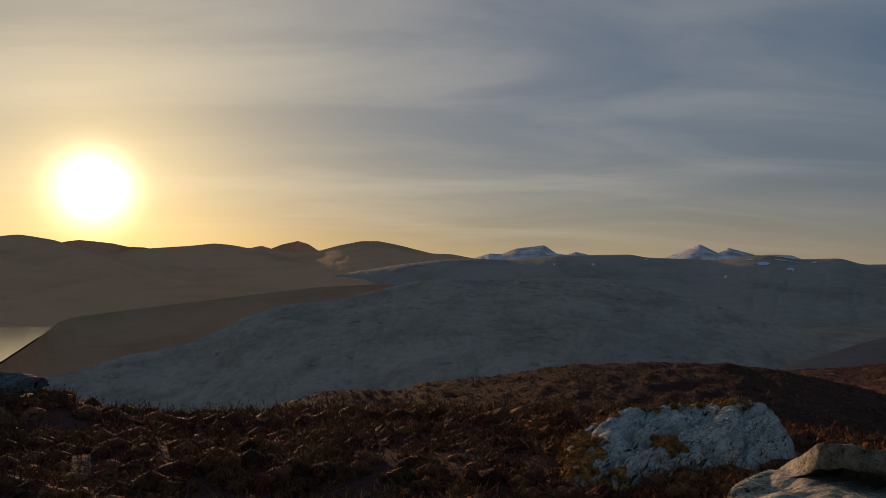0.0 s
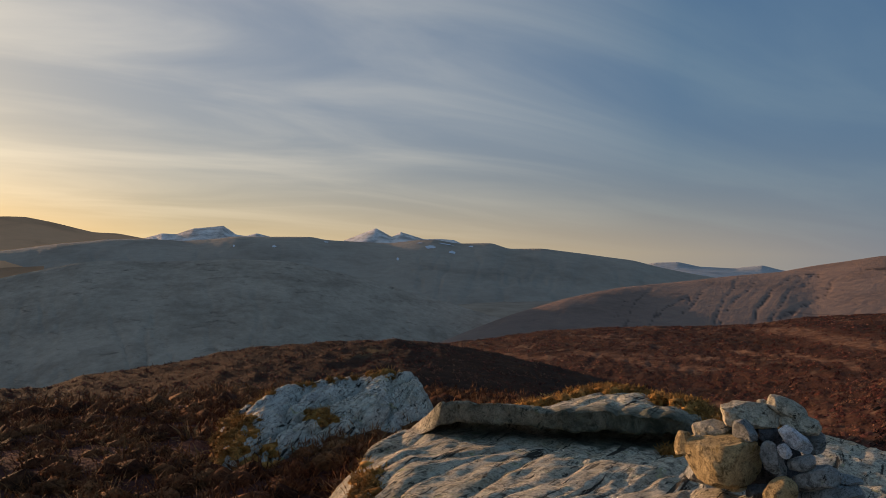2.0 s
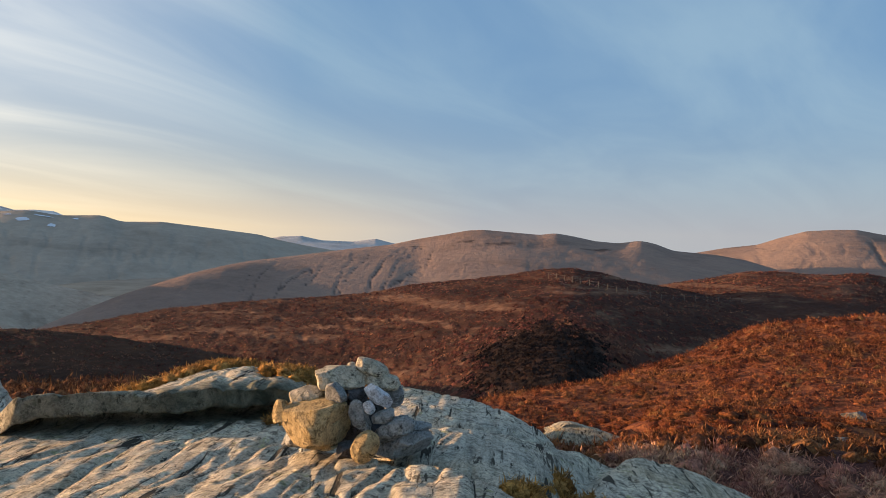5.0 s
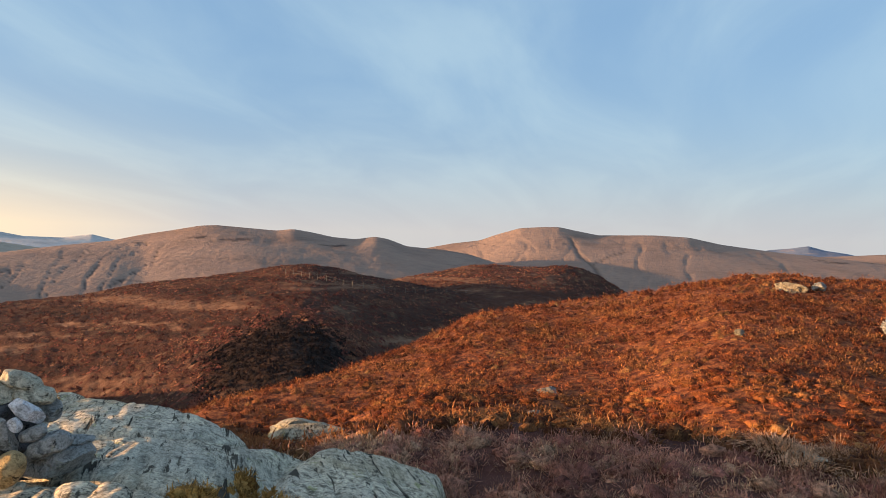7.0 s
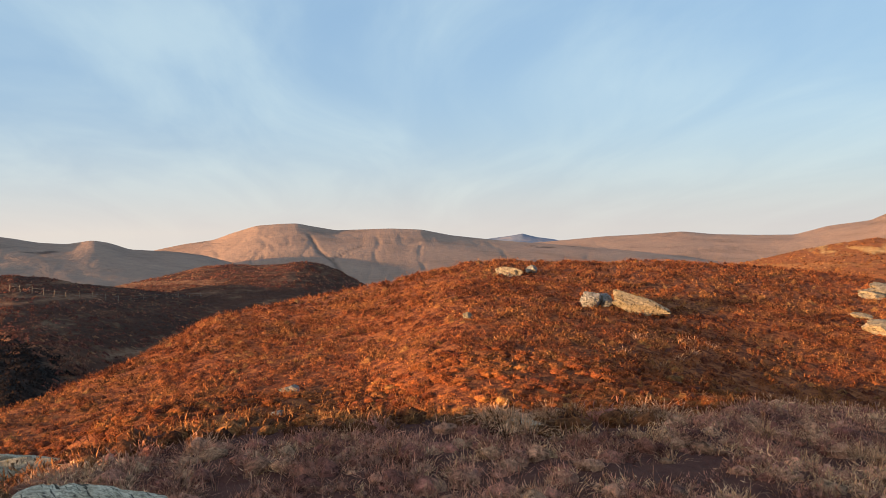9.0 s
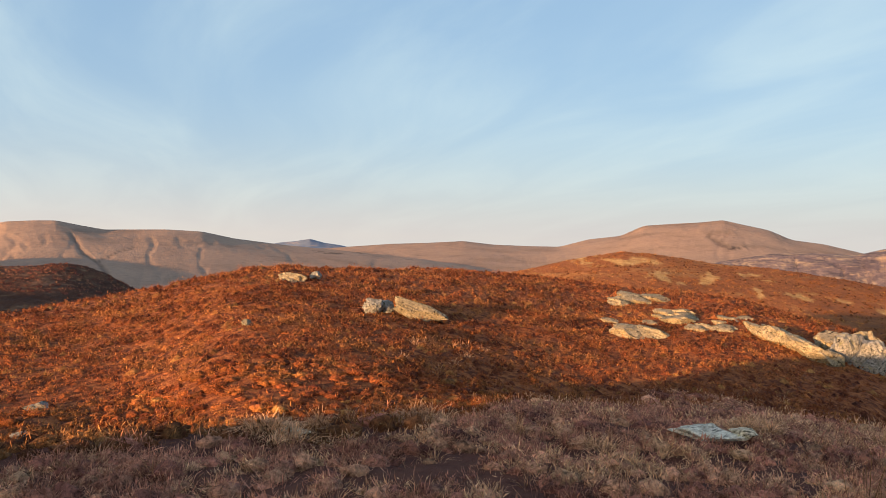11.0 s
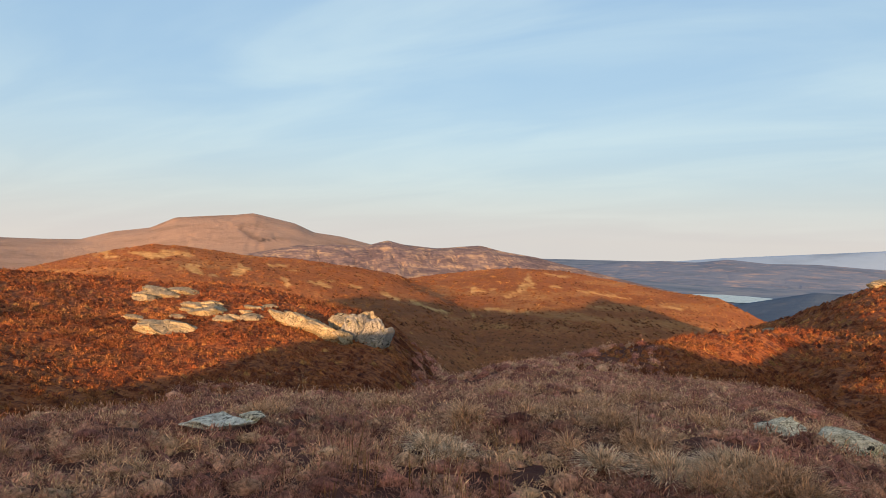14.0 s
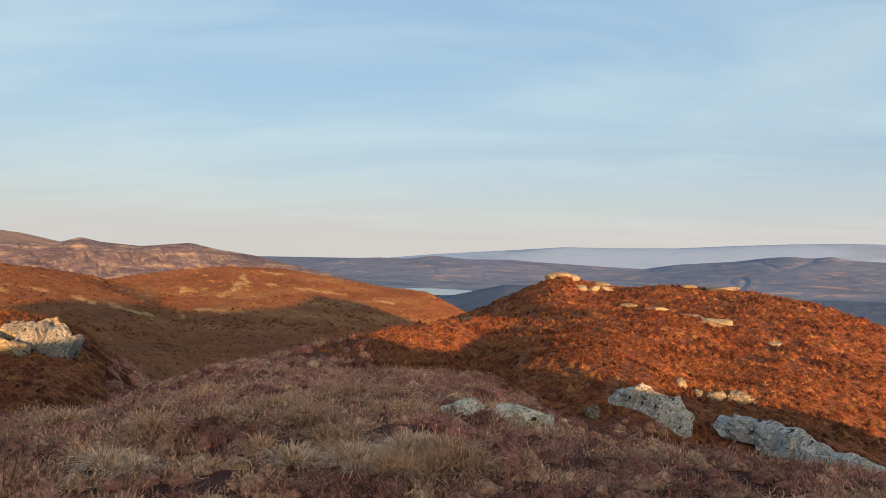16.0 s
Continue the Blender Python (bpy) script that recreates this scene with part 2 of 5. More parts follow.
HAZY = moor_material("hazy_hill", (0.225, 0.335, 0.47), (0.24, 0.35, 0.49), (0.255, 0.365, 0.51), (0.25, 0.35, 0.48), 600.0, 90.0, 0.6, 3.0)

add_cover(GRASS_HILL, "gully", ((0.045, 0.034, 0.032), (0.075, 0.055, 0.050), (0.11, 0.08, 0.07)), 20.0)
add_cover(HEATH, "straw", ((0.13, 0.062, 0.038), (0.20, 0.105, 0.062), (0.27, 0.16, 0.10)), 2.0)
# this near-black also paints a shaded hollow on the heather hill
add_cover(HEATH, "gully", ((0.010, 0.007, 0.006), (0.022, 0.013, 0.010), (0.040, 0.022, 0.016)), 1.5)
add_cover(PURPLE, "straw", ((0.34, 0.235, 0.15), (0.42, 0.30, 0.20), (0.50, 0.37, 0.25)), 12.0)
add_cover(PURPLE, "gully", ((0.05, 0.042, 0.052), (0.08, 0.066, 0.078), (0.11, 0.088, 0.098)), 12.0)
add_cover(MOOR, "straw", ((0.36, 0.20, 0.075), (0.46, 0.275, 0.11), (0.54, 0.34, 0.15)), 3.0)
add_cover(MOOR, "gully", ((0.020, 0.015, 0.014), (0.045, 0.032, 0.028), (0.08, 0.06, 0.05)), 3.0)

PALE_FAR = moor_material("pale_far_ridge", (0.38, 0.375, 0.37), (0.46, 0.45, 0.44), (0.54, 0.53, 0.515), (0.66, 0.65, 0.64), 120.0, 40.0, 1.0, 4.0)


def snow_material():
    m, t, b = shader("snowy_mountain", 0.8, 0.3)
    v = place(t)
    n = noise_tex(t, v, 1 / 90, 7, 0.7, 0.3)
    col = ramp_tex(t, n, [(0.38, (0.40, 0.35, 0.31)), (0.48, (0.66, 0.60, 0.55)), (0.58, (0.90, 0.84, 0.79))])
    t.links.new(col, b.inputs["Base Color"])
    bump_tex(t, b, n, 0.8, 15)
    return m


SNOWY = snow_material()
ROCK = rock_material("lichened_schist", (0.36, 0.315, 0.225), (0.55, 0.49, 0.375), (0.38, 0.37, 0.19), 1.0, 29)
ROCK_STREAKED = rock_material("streaked_schist", (0.30, 0.28, 0.235), (0.58, 0.54, 0.455), (0.40, 0.37, 0.18), 1.0, 55, 0.3, 9.0, 0.0, 0.0, 0.8)
ROCK_FAR = rock_material("outcrop_rock", (0.115, 0.100, 0.070), (0.185, 0.162, 0.118), (0.15, 0.11, 0.05), 0.6, 60, 0.5, 3.0)
ROCK_GREY = rock_material("grey_boulder", (0.105, 0.107, 0.105), (0.185, 0.185, 0.178), (0.14, 0.14, 0.08), 0.7, 70, 0.5, 3.0)

# greenish lichen, darkened further to paint the shade under the ledge
add_cover(ROCK, "lichen_shade", ((0.05, 0.055, 0.038), (0.105, 0.108, 0.075), (0.19, 0.185, 0.13)), 0.10)
ROCK_PALE = rock_material("weathered_crag", (0.22, 0.213, 0.19), (0.39, 0.378, 0.338), (0.30, 0.29, 0.16), 0.8, 70, 0.5, 2.5)
ROCK_OCHRE = rock_material("ochre_outcrop", (0.165, 0.138, 0.092), (0.235, 0.20, 0.138), (0.20, 0.14, 0.055), 0.6, 60, 0.6, 3.0)
ROCK_MID = rock_material("bedded_stone", (0.27, 0.235, 0.17), (0.38, 0.34, 0.25), (0.30, 0.23, 0.10), 0.8, 30, 0.5, 3.0)


def water_material():
    m, t, b = shader("loch_water", 0.12, 0.5)
    b.inputs["Base Color"].default_value = (0.05, 0.06, 0.07, 1)
    b.inputs["Metallic"].default_value = 0.0
    bump_tex(t, b, noise_tex(t, place(t), 0.4, 3), 0.15, 0.3)
    return m


WATER = water_material()

# ---------------------------------------------------------------- terrain arithmetic


def hash2(ix, iy, seed):
    h = (ix.astype(np.int64) * 374761393 + iy.astype(np.int64) * 668265263 + seed * 1442695041) & 0xFFFFFFFF
    h = ((h ^ (h >> 13)) * 1274126177) & 0xFFFFFFFF
    return ((h ^ (h >> 16)) & 0xFFFF) / 65535.0


def value_noise(x, y, seed):
    ix, iy = np.floor(x), np.floor(y)
    fx, fy = x - ix, y - iy
    fx, fy = fx * fx * fx * (fx * (fx * 6 - 15) + 10), fy * fy * fy * (fy * (fy * 6 - 15) + 10)
    a, b = hash2(ix, iy, seed), hash2(ix + 1, iy, seed)
    c, d = hash2(ix, iy + 1, seed), hash2(ix + 1, iy + 1, seed)
    return (a + (b - a) * fx) * (1 - fy) + (c + (d - c) * fx) * fy - 0.5


def fbm(x, y, size, octaves=5, gain=0.5, seed=0):
    """Noise of about -1 to 1, its largest forms `size` metres across."""
    out, amp, total = 0.0, 1.0, 0.0
    x, y = np.asarray(x, float) / size, np.asarray(y, float) / size
    for i in range(octaves):
        u, v = x * 0.8 - y * 0.6, x * 0.6 + y * 0.8
        out = out + amp * 2 * value_noise(u + 17.3 * i, v - 9.1 * i, seed + i)
        total += amp
        amp *= gain
        x, y = u * 2.03, v * 2.03
    return out / total


def ridged(x, y, size, octaves=4, seed=0):
    return 1 - 2 * np.abs(fbm(x, y, size, octaves, 0.5, seed))


def smooth_step(x, lo, hi):
    s = np.clip((x - lo) / (hi - lo), 0, 1)
    return s * s * (3 - 2 * s)


def curve_at(az, points, column):
    """A smooth curve through a hill's crest points, given by bearing."""
    pts = sorted(points)
    xs, ys = np.array([p[0] for p in pts]), np.array([p[column] for p in pts])
    fine = np.linspace(xs[0], xs[-1], 1200)
    v = np.interp(fine, xs, ys)
    k = 9
    pad = np.pad(v, k, mode="edge")
    v = np.convolve(pad, np.hanning(2 * k + 3)[1:-1] / np.hanning(2 * k + 3).sum(), "valid")
    return np.interp(az, fine, v)


def soften(v, step, degrees):
    """v, a value for each bearing, averaged over so many degrees."""
    k = max(2, int(degrees / step))
    w = np.hanning(2 * k + 3)[1:-1]
    return np.convolve(np.pad(v, k, mode="edge"), w / w.sum(), "valid")


def smooth_max(a, b, k):
    h = np.clip(0.5 + 0.5 * (a - b) / k, 0, 1)
    return b + (a - b) * h + k * h * (1 - h)


def mesh_of(name, verts, faces, material):
    me = bpy.data.meshes.new(name)
    verts, faces = np.asarray(verts, np.float32), np.asarray(faces, np.int32)
    k = faces.shape[1]
    me.vertices.add(len(verts))
    me.vertices.foreach_set("co", verts.ravel())
    me.loops.add(faces.size)
    me.loops.foreach_set("vertex_index", faces.ravel())
    me.polygons.add(len(faces))
    me.polygons.foreach_set("loop_start", np.arange(0, faces.size, k, dtype=np.int32))
    me.polygons.foreach_set("loop_total", np.full(len(faces), k, np.int32))
    me.polygons.foreach_set("use_smooth", np.ones(len(faces), bool))
    me.update(calc_edges=True)
    if material:
        me.materials.append(material)
    return me


def grid_faces(rows, cols, wrap=False):
    i, j = np.meshgrid(np.arange(rows - 1), np.arange(cols if wrap else cols - 1), indexing="ij")
    a, b = i * cols + j, i * cols + (j + 1) % cols
    return np.stack([a, b, b + cols, a + cols], -1).reshape(-1, 4)


def to_xy(az, r):
    a = np.radians(az)
    return -np.sin(a) * r, np.cos(a) * r


SURFACES, COVERS = {}, {}


def hill(name, label, material, crest, r, foot, base, step=0.12, rows=70, rough=0.012, gully=0.0, gully_size=120.0, category="hill", sharp=0.18, seed=1, tufts=0.0, steep=0.02, back=0.25, slant=0.0, zone=None, marks=(), spots=(), banded=0.0, rocky=(), shade_spots=(), hollow=1.0):
    """A hill seen along its crest: points of bearing and elevation at r metres (or a third number), falling to `base` at `foot` metres and behind."""
    pts = [(p[0], p[1], p[2] if len(p) > 2 else r) for p in crest]
    lo, hi = min(p[0] for p in pts), max(p[0] for p in pts)
    step, rows = step * 1.5, int(rows * 0.8)
    az = np.arange(lo, hi + step, step)
    rc = curve_at(az, pts, 2)
    zc = rc * np.tan(np.radians(curve_at(az, pts, 1))) + EYE
    base = np.minimum(base, zc - steep * rc)
    s = np.concatenate([np.linspace(0, 1, rows) ** 0.85, 1 + np.linspace(0, 1, 16)[1:] ** 1.5 * 1.0])
    R = np.where(s[:, None] <= 1, foot + (rc - foot) * s[:, None], rc * (1 + 0.35 * (s[:, None] - 1)))
    A = np.broadcast_to(az, R.shape)
    u = np.where(s[:, None] <= 1, 1 - s[:, None], (s[:, None] - 1) * 1.4)
    drop = np.sqrt(sharp * sharp + u * u) - sharp
    drop = (drop / (math.sqrt(sharp * sharp + 1) - sharp)) ** hollow
    away = smooth_step(u, 0.0, 0.25)
    zs = zc + (soften(zc, step, 7.0) - zc) * smooth_step(u, 0.02, 0.4)
    base = soften(base, step, 7.0)
    Z = zs - (zs - base) * drop
    Z = Z - back * np.maximum(R - rc, 0)
    x, y = to_xy(A, R)
    span = np.maximum(zc - base, 1.0)
    Z = Z + span * rough * fbm(x, y, r * 0.12, 6, 0.55, seed) * (0.12 + away)
    covers = {"gully": np.zeros_like(R), "straw": np.zeros_like(R)}
    if gully:
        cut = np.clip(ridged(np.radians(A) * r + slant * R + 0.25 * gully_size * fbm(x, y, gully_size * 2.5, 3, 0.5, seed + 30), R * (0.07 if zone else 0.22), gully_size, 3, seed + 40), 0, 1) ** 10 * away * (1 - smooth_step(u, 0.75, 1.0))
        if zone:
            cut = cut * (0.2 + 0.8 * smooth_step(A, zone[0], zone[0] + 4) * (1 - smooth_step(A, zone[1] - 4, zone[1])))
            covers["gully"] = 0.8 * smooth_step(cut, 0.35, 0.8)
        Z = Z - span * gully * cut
    el = np.degrees(np.arctan2(Z - EYE, R))
    wob_a, wob_e = fbm(A, el * 2, 1.1, 4, 0.6, seed + 50), fbm(A + 40, el * 2, 1.1, 4, 0.6, seed + 51)
    # ravines: lines of bearing and elevation, then half-width and depth
    for line, half, deep in marks:
        d = np.full_like(R, 1e3)
        for (a0, e0), (a1, e1) in zip(line, line[1:]):
            p, q = A + 0.35 * wob_a - a0, el + 0.2 * wob_e - e0
            k = np.clip((p * (a1 - a0) + q * (e1 - e0)) / ((a1 - a0) ** 2 + (e1 - e0) ** 2), 0, 1)
            d = np.minimum(d, np.hypot(p - k * (a1 - a0), q - k * (e1 - e0)))
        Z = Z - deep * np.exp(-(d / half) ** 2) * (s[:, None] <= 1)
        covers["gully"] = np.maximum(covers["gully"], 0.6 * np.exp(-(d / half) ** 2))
    # dry grass flushes: bearing, elevation, half-width, half-height, slope
    for a0, e0, da, de, tilt in spots:
        p, q = (A - a0) / da + 1.3 * wob_a, (el - e0 - tilt * (A - a0)) / de + 2.0 * wob_e
        covers["straw"] = np.maximum(covers["straw"], 1 - smooth_step(np.hypot(p, q), 0.45, 1.0))
    if banded:
        band = fbm(np.radians(A) * r * 0.16, el * r * 0.035, 5.0, 5, 0.62, seed + 52)
        covers["straw"] = np.maximum(covers["straw"], banded * smooth_step(band, 0.12, 0.42))
        covers["gully"] = np.maximum(covers["gully"], 0.8 * banded * smooth_step(-band, 0.14, 0.45))
    # shade of a hollow painted near black: bearing, distance, half-width, half-depth
    for a0, r0, da, dr in shade_spots:
        lie = np.hypot((A - a0) / da, (R - r0) / dr) + 0.35 * fbm(A, R * 0.25, 3.0, 3, 0.6, 40)
        covers["gully"] = np.maximum(covers["gully"], 1 - smooth_step(lie, 0.6, 1.25))
    # dark heather and rock in broken streaks: bearing, elevation, half-width, half-height
    for a0, e0, da, de in rocky:
        lie = np.exp(-((A - a0) / da) ** 2 - ((el - e0) / de) ** 2)
        streak = fbm(np.radians(A) * r * 0.25 + el * r * 0.004, el * r * 0.0175 * 2.2, r * 0.010, 4, 0.65, seed + 53)
        covers["gully"] = np.maximum(covers["gully"], 0.9 * smooth_step(streak + 0.75 * lie, 0.72, 0.95))
    if tufts:
        Z = Z + tufts * fbm(x, y, 1.6, 3, 0.6, seed + 7)
    ob = new(name, mesh_of(name, np.stack([x, y, Z], -1).reshape(-1, 3), grid_faces(*R.shape), material))
    # the crest is an edge, not a rounded roll
    smooth = np.ones((R.shape[0] - 1, R.shape[1] - 1), bool)
    smooth[rows - 3:rows + 1] = sharp > 0.1
    ob.data.polygons.foreach_set("use_smooth", smooth.ravel())
    SURFACES[name] = (az, R, Z)
    COVERS[name] = covers
    for key, value in covers.items():
        if value.any():
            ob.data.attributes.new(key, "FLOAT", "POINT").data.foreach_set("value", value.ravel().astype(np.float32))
    return tagged(ob, label, category, kind="structure")


def on_hill(name, az, r):
    """The height of a built hill at a bearing and distance."""
    cols, R, Z = SURFACES[name]
    i = int(np.argmin(np.abs(cols - az)))
    return float(np.interp(r, R[:, i], Z[:, i]))


def cover_on(name, key, az, r):
    """How much of a cover lies on a built hill at bearings and distances."""
    cols, R, _ = SURFACES[name]
    i = np.clip(np.round((az - cols[0]) / (cols[1] - cols[0])).astype(int), 0, len(cols) - 1)
    j = np.array([np.argmin(np.abs(R[:, p] - q)) for p, q in zip(i, r)])
    return COVERS[name][key][j, i]


# ---------------------------------------------------------------- the ground
# bearing, elevation, distance of the crests that belong to the ground itself
HEATHER_MOUND = [(-52, -17, 17), (-58, -14.0, 17), (-65.6, -12.2, 19), (-73, -9.8, 22), (-79, -6.7, 27), (-86, -5.5, 30), (-91, -4.6, 32), (-95, -3.5, 33), (-98.3, -2.8, 34), (-102, -2.5, 36),
                 (-110, -2.6, 38), (-119, -2.65, 42), (-128, -3.6, 40), (-136, -4.2, 37), (-142, -5.5, 34), (-146, -6.75, 31), (-149, -9.5, 30), (-155, -16, 29)]
ROCKY_KNOLL = [(-160, -11, 60), (-166, -8.8, 64), (-170.6, -7.1, 68), (-175, -5.7, 70), (-179, -3.75, 72), (-181.4, -2.65, 74), (-182.7, -2.4, 74), (-184, -2.75, 74), (-186.2, -3.2, 72), (-191.3, -3.0, 70),
               (-197, -3.25, 66), (-200.6, -3.95, 62), (-205, -5.3, 58), (-212, -8, 54), (-222, -13, 50)]
SUNLIT_BANK = [(-170, -15.5, 22), (-175, -12.6, 22), (-180, -10.6, 22), (-185, -9.9, 22), (-187.5, -10.2, 21.8), (-189.2, -10.3, 21.8), (-192.8, -11.8, 21.8), (-196.5, -12.4, 21.5), (-199.7, -12.9, 21), (-202.7, -14.1, 20.5), (-208, -16.5, 20), (-216, -20, 19)]
HEATHER_BROW = [(-140, -15, 20), (-147, -12.5, 24), (-154.0, -10.6, 24), (-160.5, -8.9, 28), (-163.8, -8.1, 30), (-167.2, -7.55, 32), (-169.9, -6.9, 34), (-172.6, -6.5, 36), (-174.5, -6.2, 38), (-176.8, -5.85, 42), (-180, -6.2, 42), (-185, -7.4, 42), (-191, -10, 42)]
KNOLL_SHOULDER = [(-181, -5.6, 46), (-185, -4.95, 46), (-187.2, -4.9, 46), (-189.2, -5.05, 45), (-192, -5.3, 45), (-194, -5.8, 44), (-195.9, -7.2, 43), (-198.1, -8.1, 42), (-200.6, -9.5, 41), (-203, -10.8, 40), (-210, -14, 38)]


def crest_height(az, r, pts, front, back, round_off, reach=60.0):
    rc = curve_at(az, pts, 2)
    ze = rc * np.tan(np.radians(curve_at(az, pts, 1)))
    lo, hi = min(p[0] for p in pts), max(p[0] for p in pts)
    fine = np.linspace(lo, hi, 400)
    zf = curve_at(fine, pts, 2) * np.tan(np.radians(curve_at(fine, pts, 1)))
    zsoft = np.interp(az, fine, soften(zf, fine[1] - fine[0], 5.0))
    d = r - rc
    zc = ze + (zsoft - ze) * smooth_step(np.abs(d) / rc, 0.05, 0.35)
    slope = np.where(d < 0, front, back)
    z = zc - (np.sqrt(round_off ** 2 + (slope * d) ** 2) - round_off)
    z = z - 0.3 * np.maximum(d - reach, 0)
    outside = np.maximum(np.maximum(lo - az, az - hi), 0)
    return z - outside * r * 0.03


# low heathery bank against the camera, unseen, added to cast shade: x, y and height below the eye
SHADE_BANK = [(1.25, 1.0, -0.92), (0.3, 1.25, -0.60), (-0.5, 1.35, -0.60), (-1.6, 1.35, -0.64), (-3.3, 0.9, -0.70), (-7.0, -0.8, -1.10), (-12.0, -2.5, -2.05), (-18.0, -5.0, -3.1)]


def shade_bank_height(az, r):
    x, y = to_xy(az, r)
    out = np.full(np.shape(x), -1e3)
    for (ax, ay, az0), (bx, by, bz0) in zip(SHADE_BANK, SHADE_BANK[1:]):
        ux, uy = bx - ax, by - ay
        s = np.clip(((x - ax) * ux + (y - ay) * uy) / (ux * ux + uy * uy), 0, 1)
        d = np.hypot(x - ax - s * ux, y - ay - s * uy)
        out = np.maximum(out, az0 + (bz0 - az0) * s - 0.75 * np.maximum(d - 0.25, 0))
    return out


def ground_rel(az, r):
    """Height of the ground below the eye, without tufts."""
    base = np.interp(r, [0, 4.5, 6.6, 8.4, 11.3, 15, 22, 30, 50, 70, 120, 250, 500, 900, 1000, 5000],
                     [-1.5, -1.5, -1.62, -1.95, -2.55, -3.35, -5.2, -7.4, -12.5, -18, -32, -62, -108, -128, -121.6, -121.6])
    # the north side breaks off sooner
    north = smooth_step(az, -48, -25)
    base = base + north * np.interp(r, [0, 5, 8, 12, 16, 30, 80, 300], [0, 0.0, 0.1, 0.30, -0.6, -3.0, -5, 0])
    south = 1 - smooth_step(np.abs(az + 168), 8, 22)
    base = base + south * np.interp(r, [0, 9, 11.3, 15, 20, 28, 34, 40, 50, 70, 110], [0, 0.0, 0.05, 0.35, 1.1, 2.2, 2.3, 0.2, -1.5, -3, 0])
    base = base + smooth_step(-az, 60, 80) * np.interp(r, [0, 2.5, 4.5, 5.3, 6.6, 8.4], [0.12, 0.10, 0.0, -0.01, -0.05, -0.02])
    east = smooth_step(-az, 62, 74) * (1 - smooth_step(-az, 108, 122))
    base = base + east * np.interp(r, [0, 6.5, 8, 10, 12, 15], [0, 0, -0.35, -0.7, -0.6, 0])
    north_east = smooth_step(-az, 42, 52) * (1 - smooth_step(-az, 64, 76))
    base = base + north_east * np.interp(r, [0, 5, 9, 14, 20, 30], [0, -0.1, -0.7, -0.95, -0.6, 0])
    south_west = smooth_step(-az, 174, 186)
    base = base + south_west * np.interp(r, [0, 6, 9, 14, 18, 24, 40], [0, -0.05, -0.35, -0.9, -0.9, -0.3, 0])
    valley = smooth_step(az, -30, -5)
    base = base + valley * np.interp(r, [120, 250, 500, 900, 1020, 5000], [0, -40, -110, -110, -60, -60])
    z = smooth_max(base, shade_bank_height(az, r), 0.25)
    z = smooth_max(z, crest_height(az, r, HEATHER_MOUND, 0.075, 0.30, 0.5), 0.35)
    z = smooth_max(z, crest_height(az, r, ROCKY_KNOLL, 0.10, 0.35, 0.8), 0.5)
    z = smooth_max(z, crest_height(az, r, SUNLIT_BANK, 0.32, 0.03, 0.25, 22.0), 0.2)
    z = smooth_max(z, crest_height(az, r, HEATHER_BROW, 0.16, 0.35, 0.4, 20.0), 0.4)
    z = smooth_max(z, crest_height(az, r, KNOLL_SHOULDER, 0.05, 0.30, 0.4, 12.0), 0.3)
    hx, hy = to_xy(33.5, 11.5)
    x, y = to_xy(az, r)
    z = z + 0.75 * np.exp(-((x - hx) ** 2 + (y - hy) ** 2) / 2.2)
    return z


def ground_z(az, r):
    az, r = np.asarray(az, float), np.asarray(r, float)
    x, y = to_xy(az, r)
    swell = fbm(x, y, 5.0, 4, 0.5, 3) * np.interp(r, [0, 3, 12, 40, 200, 2000], [0.02, 0.05, 0.09, 0.16, 0.8, 0.6])
    lumps = np.interp(r, [0, 1, 40, 200], [0.3, 1, 1, 0]) * (np.interp(r, [0, 3.5, 6, 10, 16, 40], [0.05, 0.05, 0.10, 0.09, 0.04, 0.03]) * fbm(x, y, 0.75, 3, 0.6, 11) + np.interp(r, [10, 25], [0, 0.09]) * fbm(x, y, 1.3, 3, 0.6, 12))
    return ground_rel(az, r) + EYE + swell + lumps


def build_ground():
    az = np.concatenate([np.arange(-222, 48, 0.45), np.linspace(48, 138, 50)[:-1]])
    r = np.concatenate([[0.05, 0.4, 0.8], np.geomspace(1.2, 90, 190), np.geomspace(95, 4900, 60)])
    A, R = np.meshgrid(az, r)
    A2 = np.where(A > 75, A - 360, A)
    blend = smooth_step(A, 48, 138)
    z = ground_z(A, R) * (1 - blend) + ground_z(A - 360, R) * blend
    x, y = to_xy(A, R)
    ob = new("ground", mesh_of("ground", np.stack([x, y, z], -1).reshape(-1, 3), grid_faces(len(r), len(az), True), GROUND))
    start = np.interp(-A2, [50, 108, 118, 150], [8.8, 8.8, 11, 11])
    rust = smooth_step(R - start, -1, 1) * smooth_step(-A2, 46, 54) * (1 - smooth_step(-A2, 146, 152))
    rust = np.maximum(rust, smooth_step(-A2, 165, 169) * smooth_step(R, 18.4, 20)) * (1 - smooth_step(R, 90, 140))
    # distance and valley paint the haze in by range
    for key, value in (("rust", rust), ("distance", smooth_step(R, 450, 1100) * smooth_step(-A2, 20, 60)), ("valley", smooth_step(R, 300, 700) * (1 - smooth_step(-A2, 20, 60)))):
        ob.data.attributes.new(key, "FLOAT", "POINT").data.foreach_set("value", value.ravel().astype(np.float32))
    tagged(ob, "rolling moorland ground under brown winter heather", "ground", kind="structure")


build_ground()

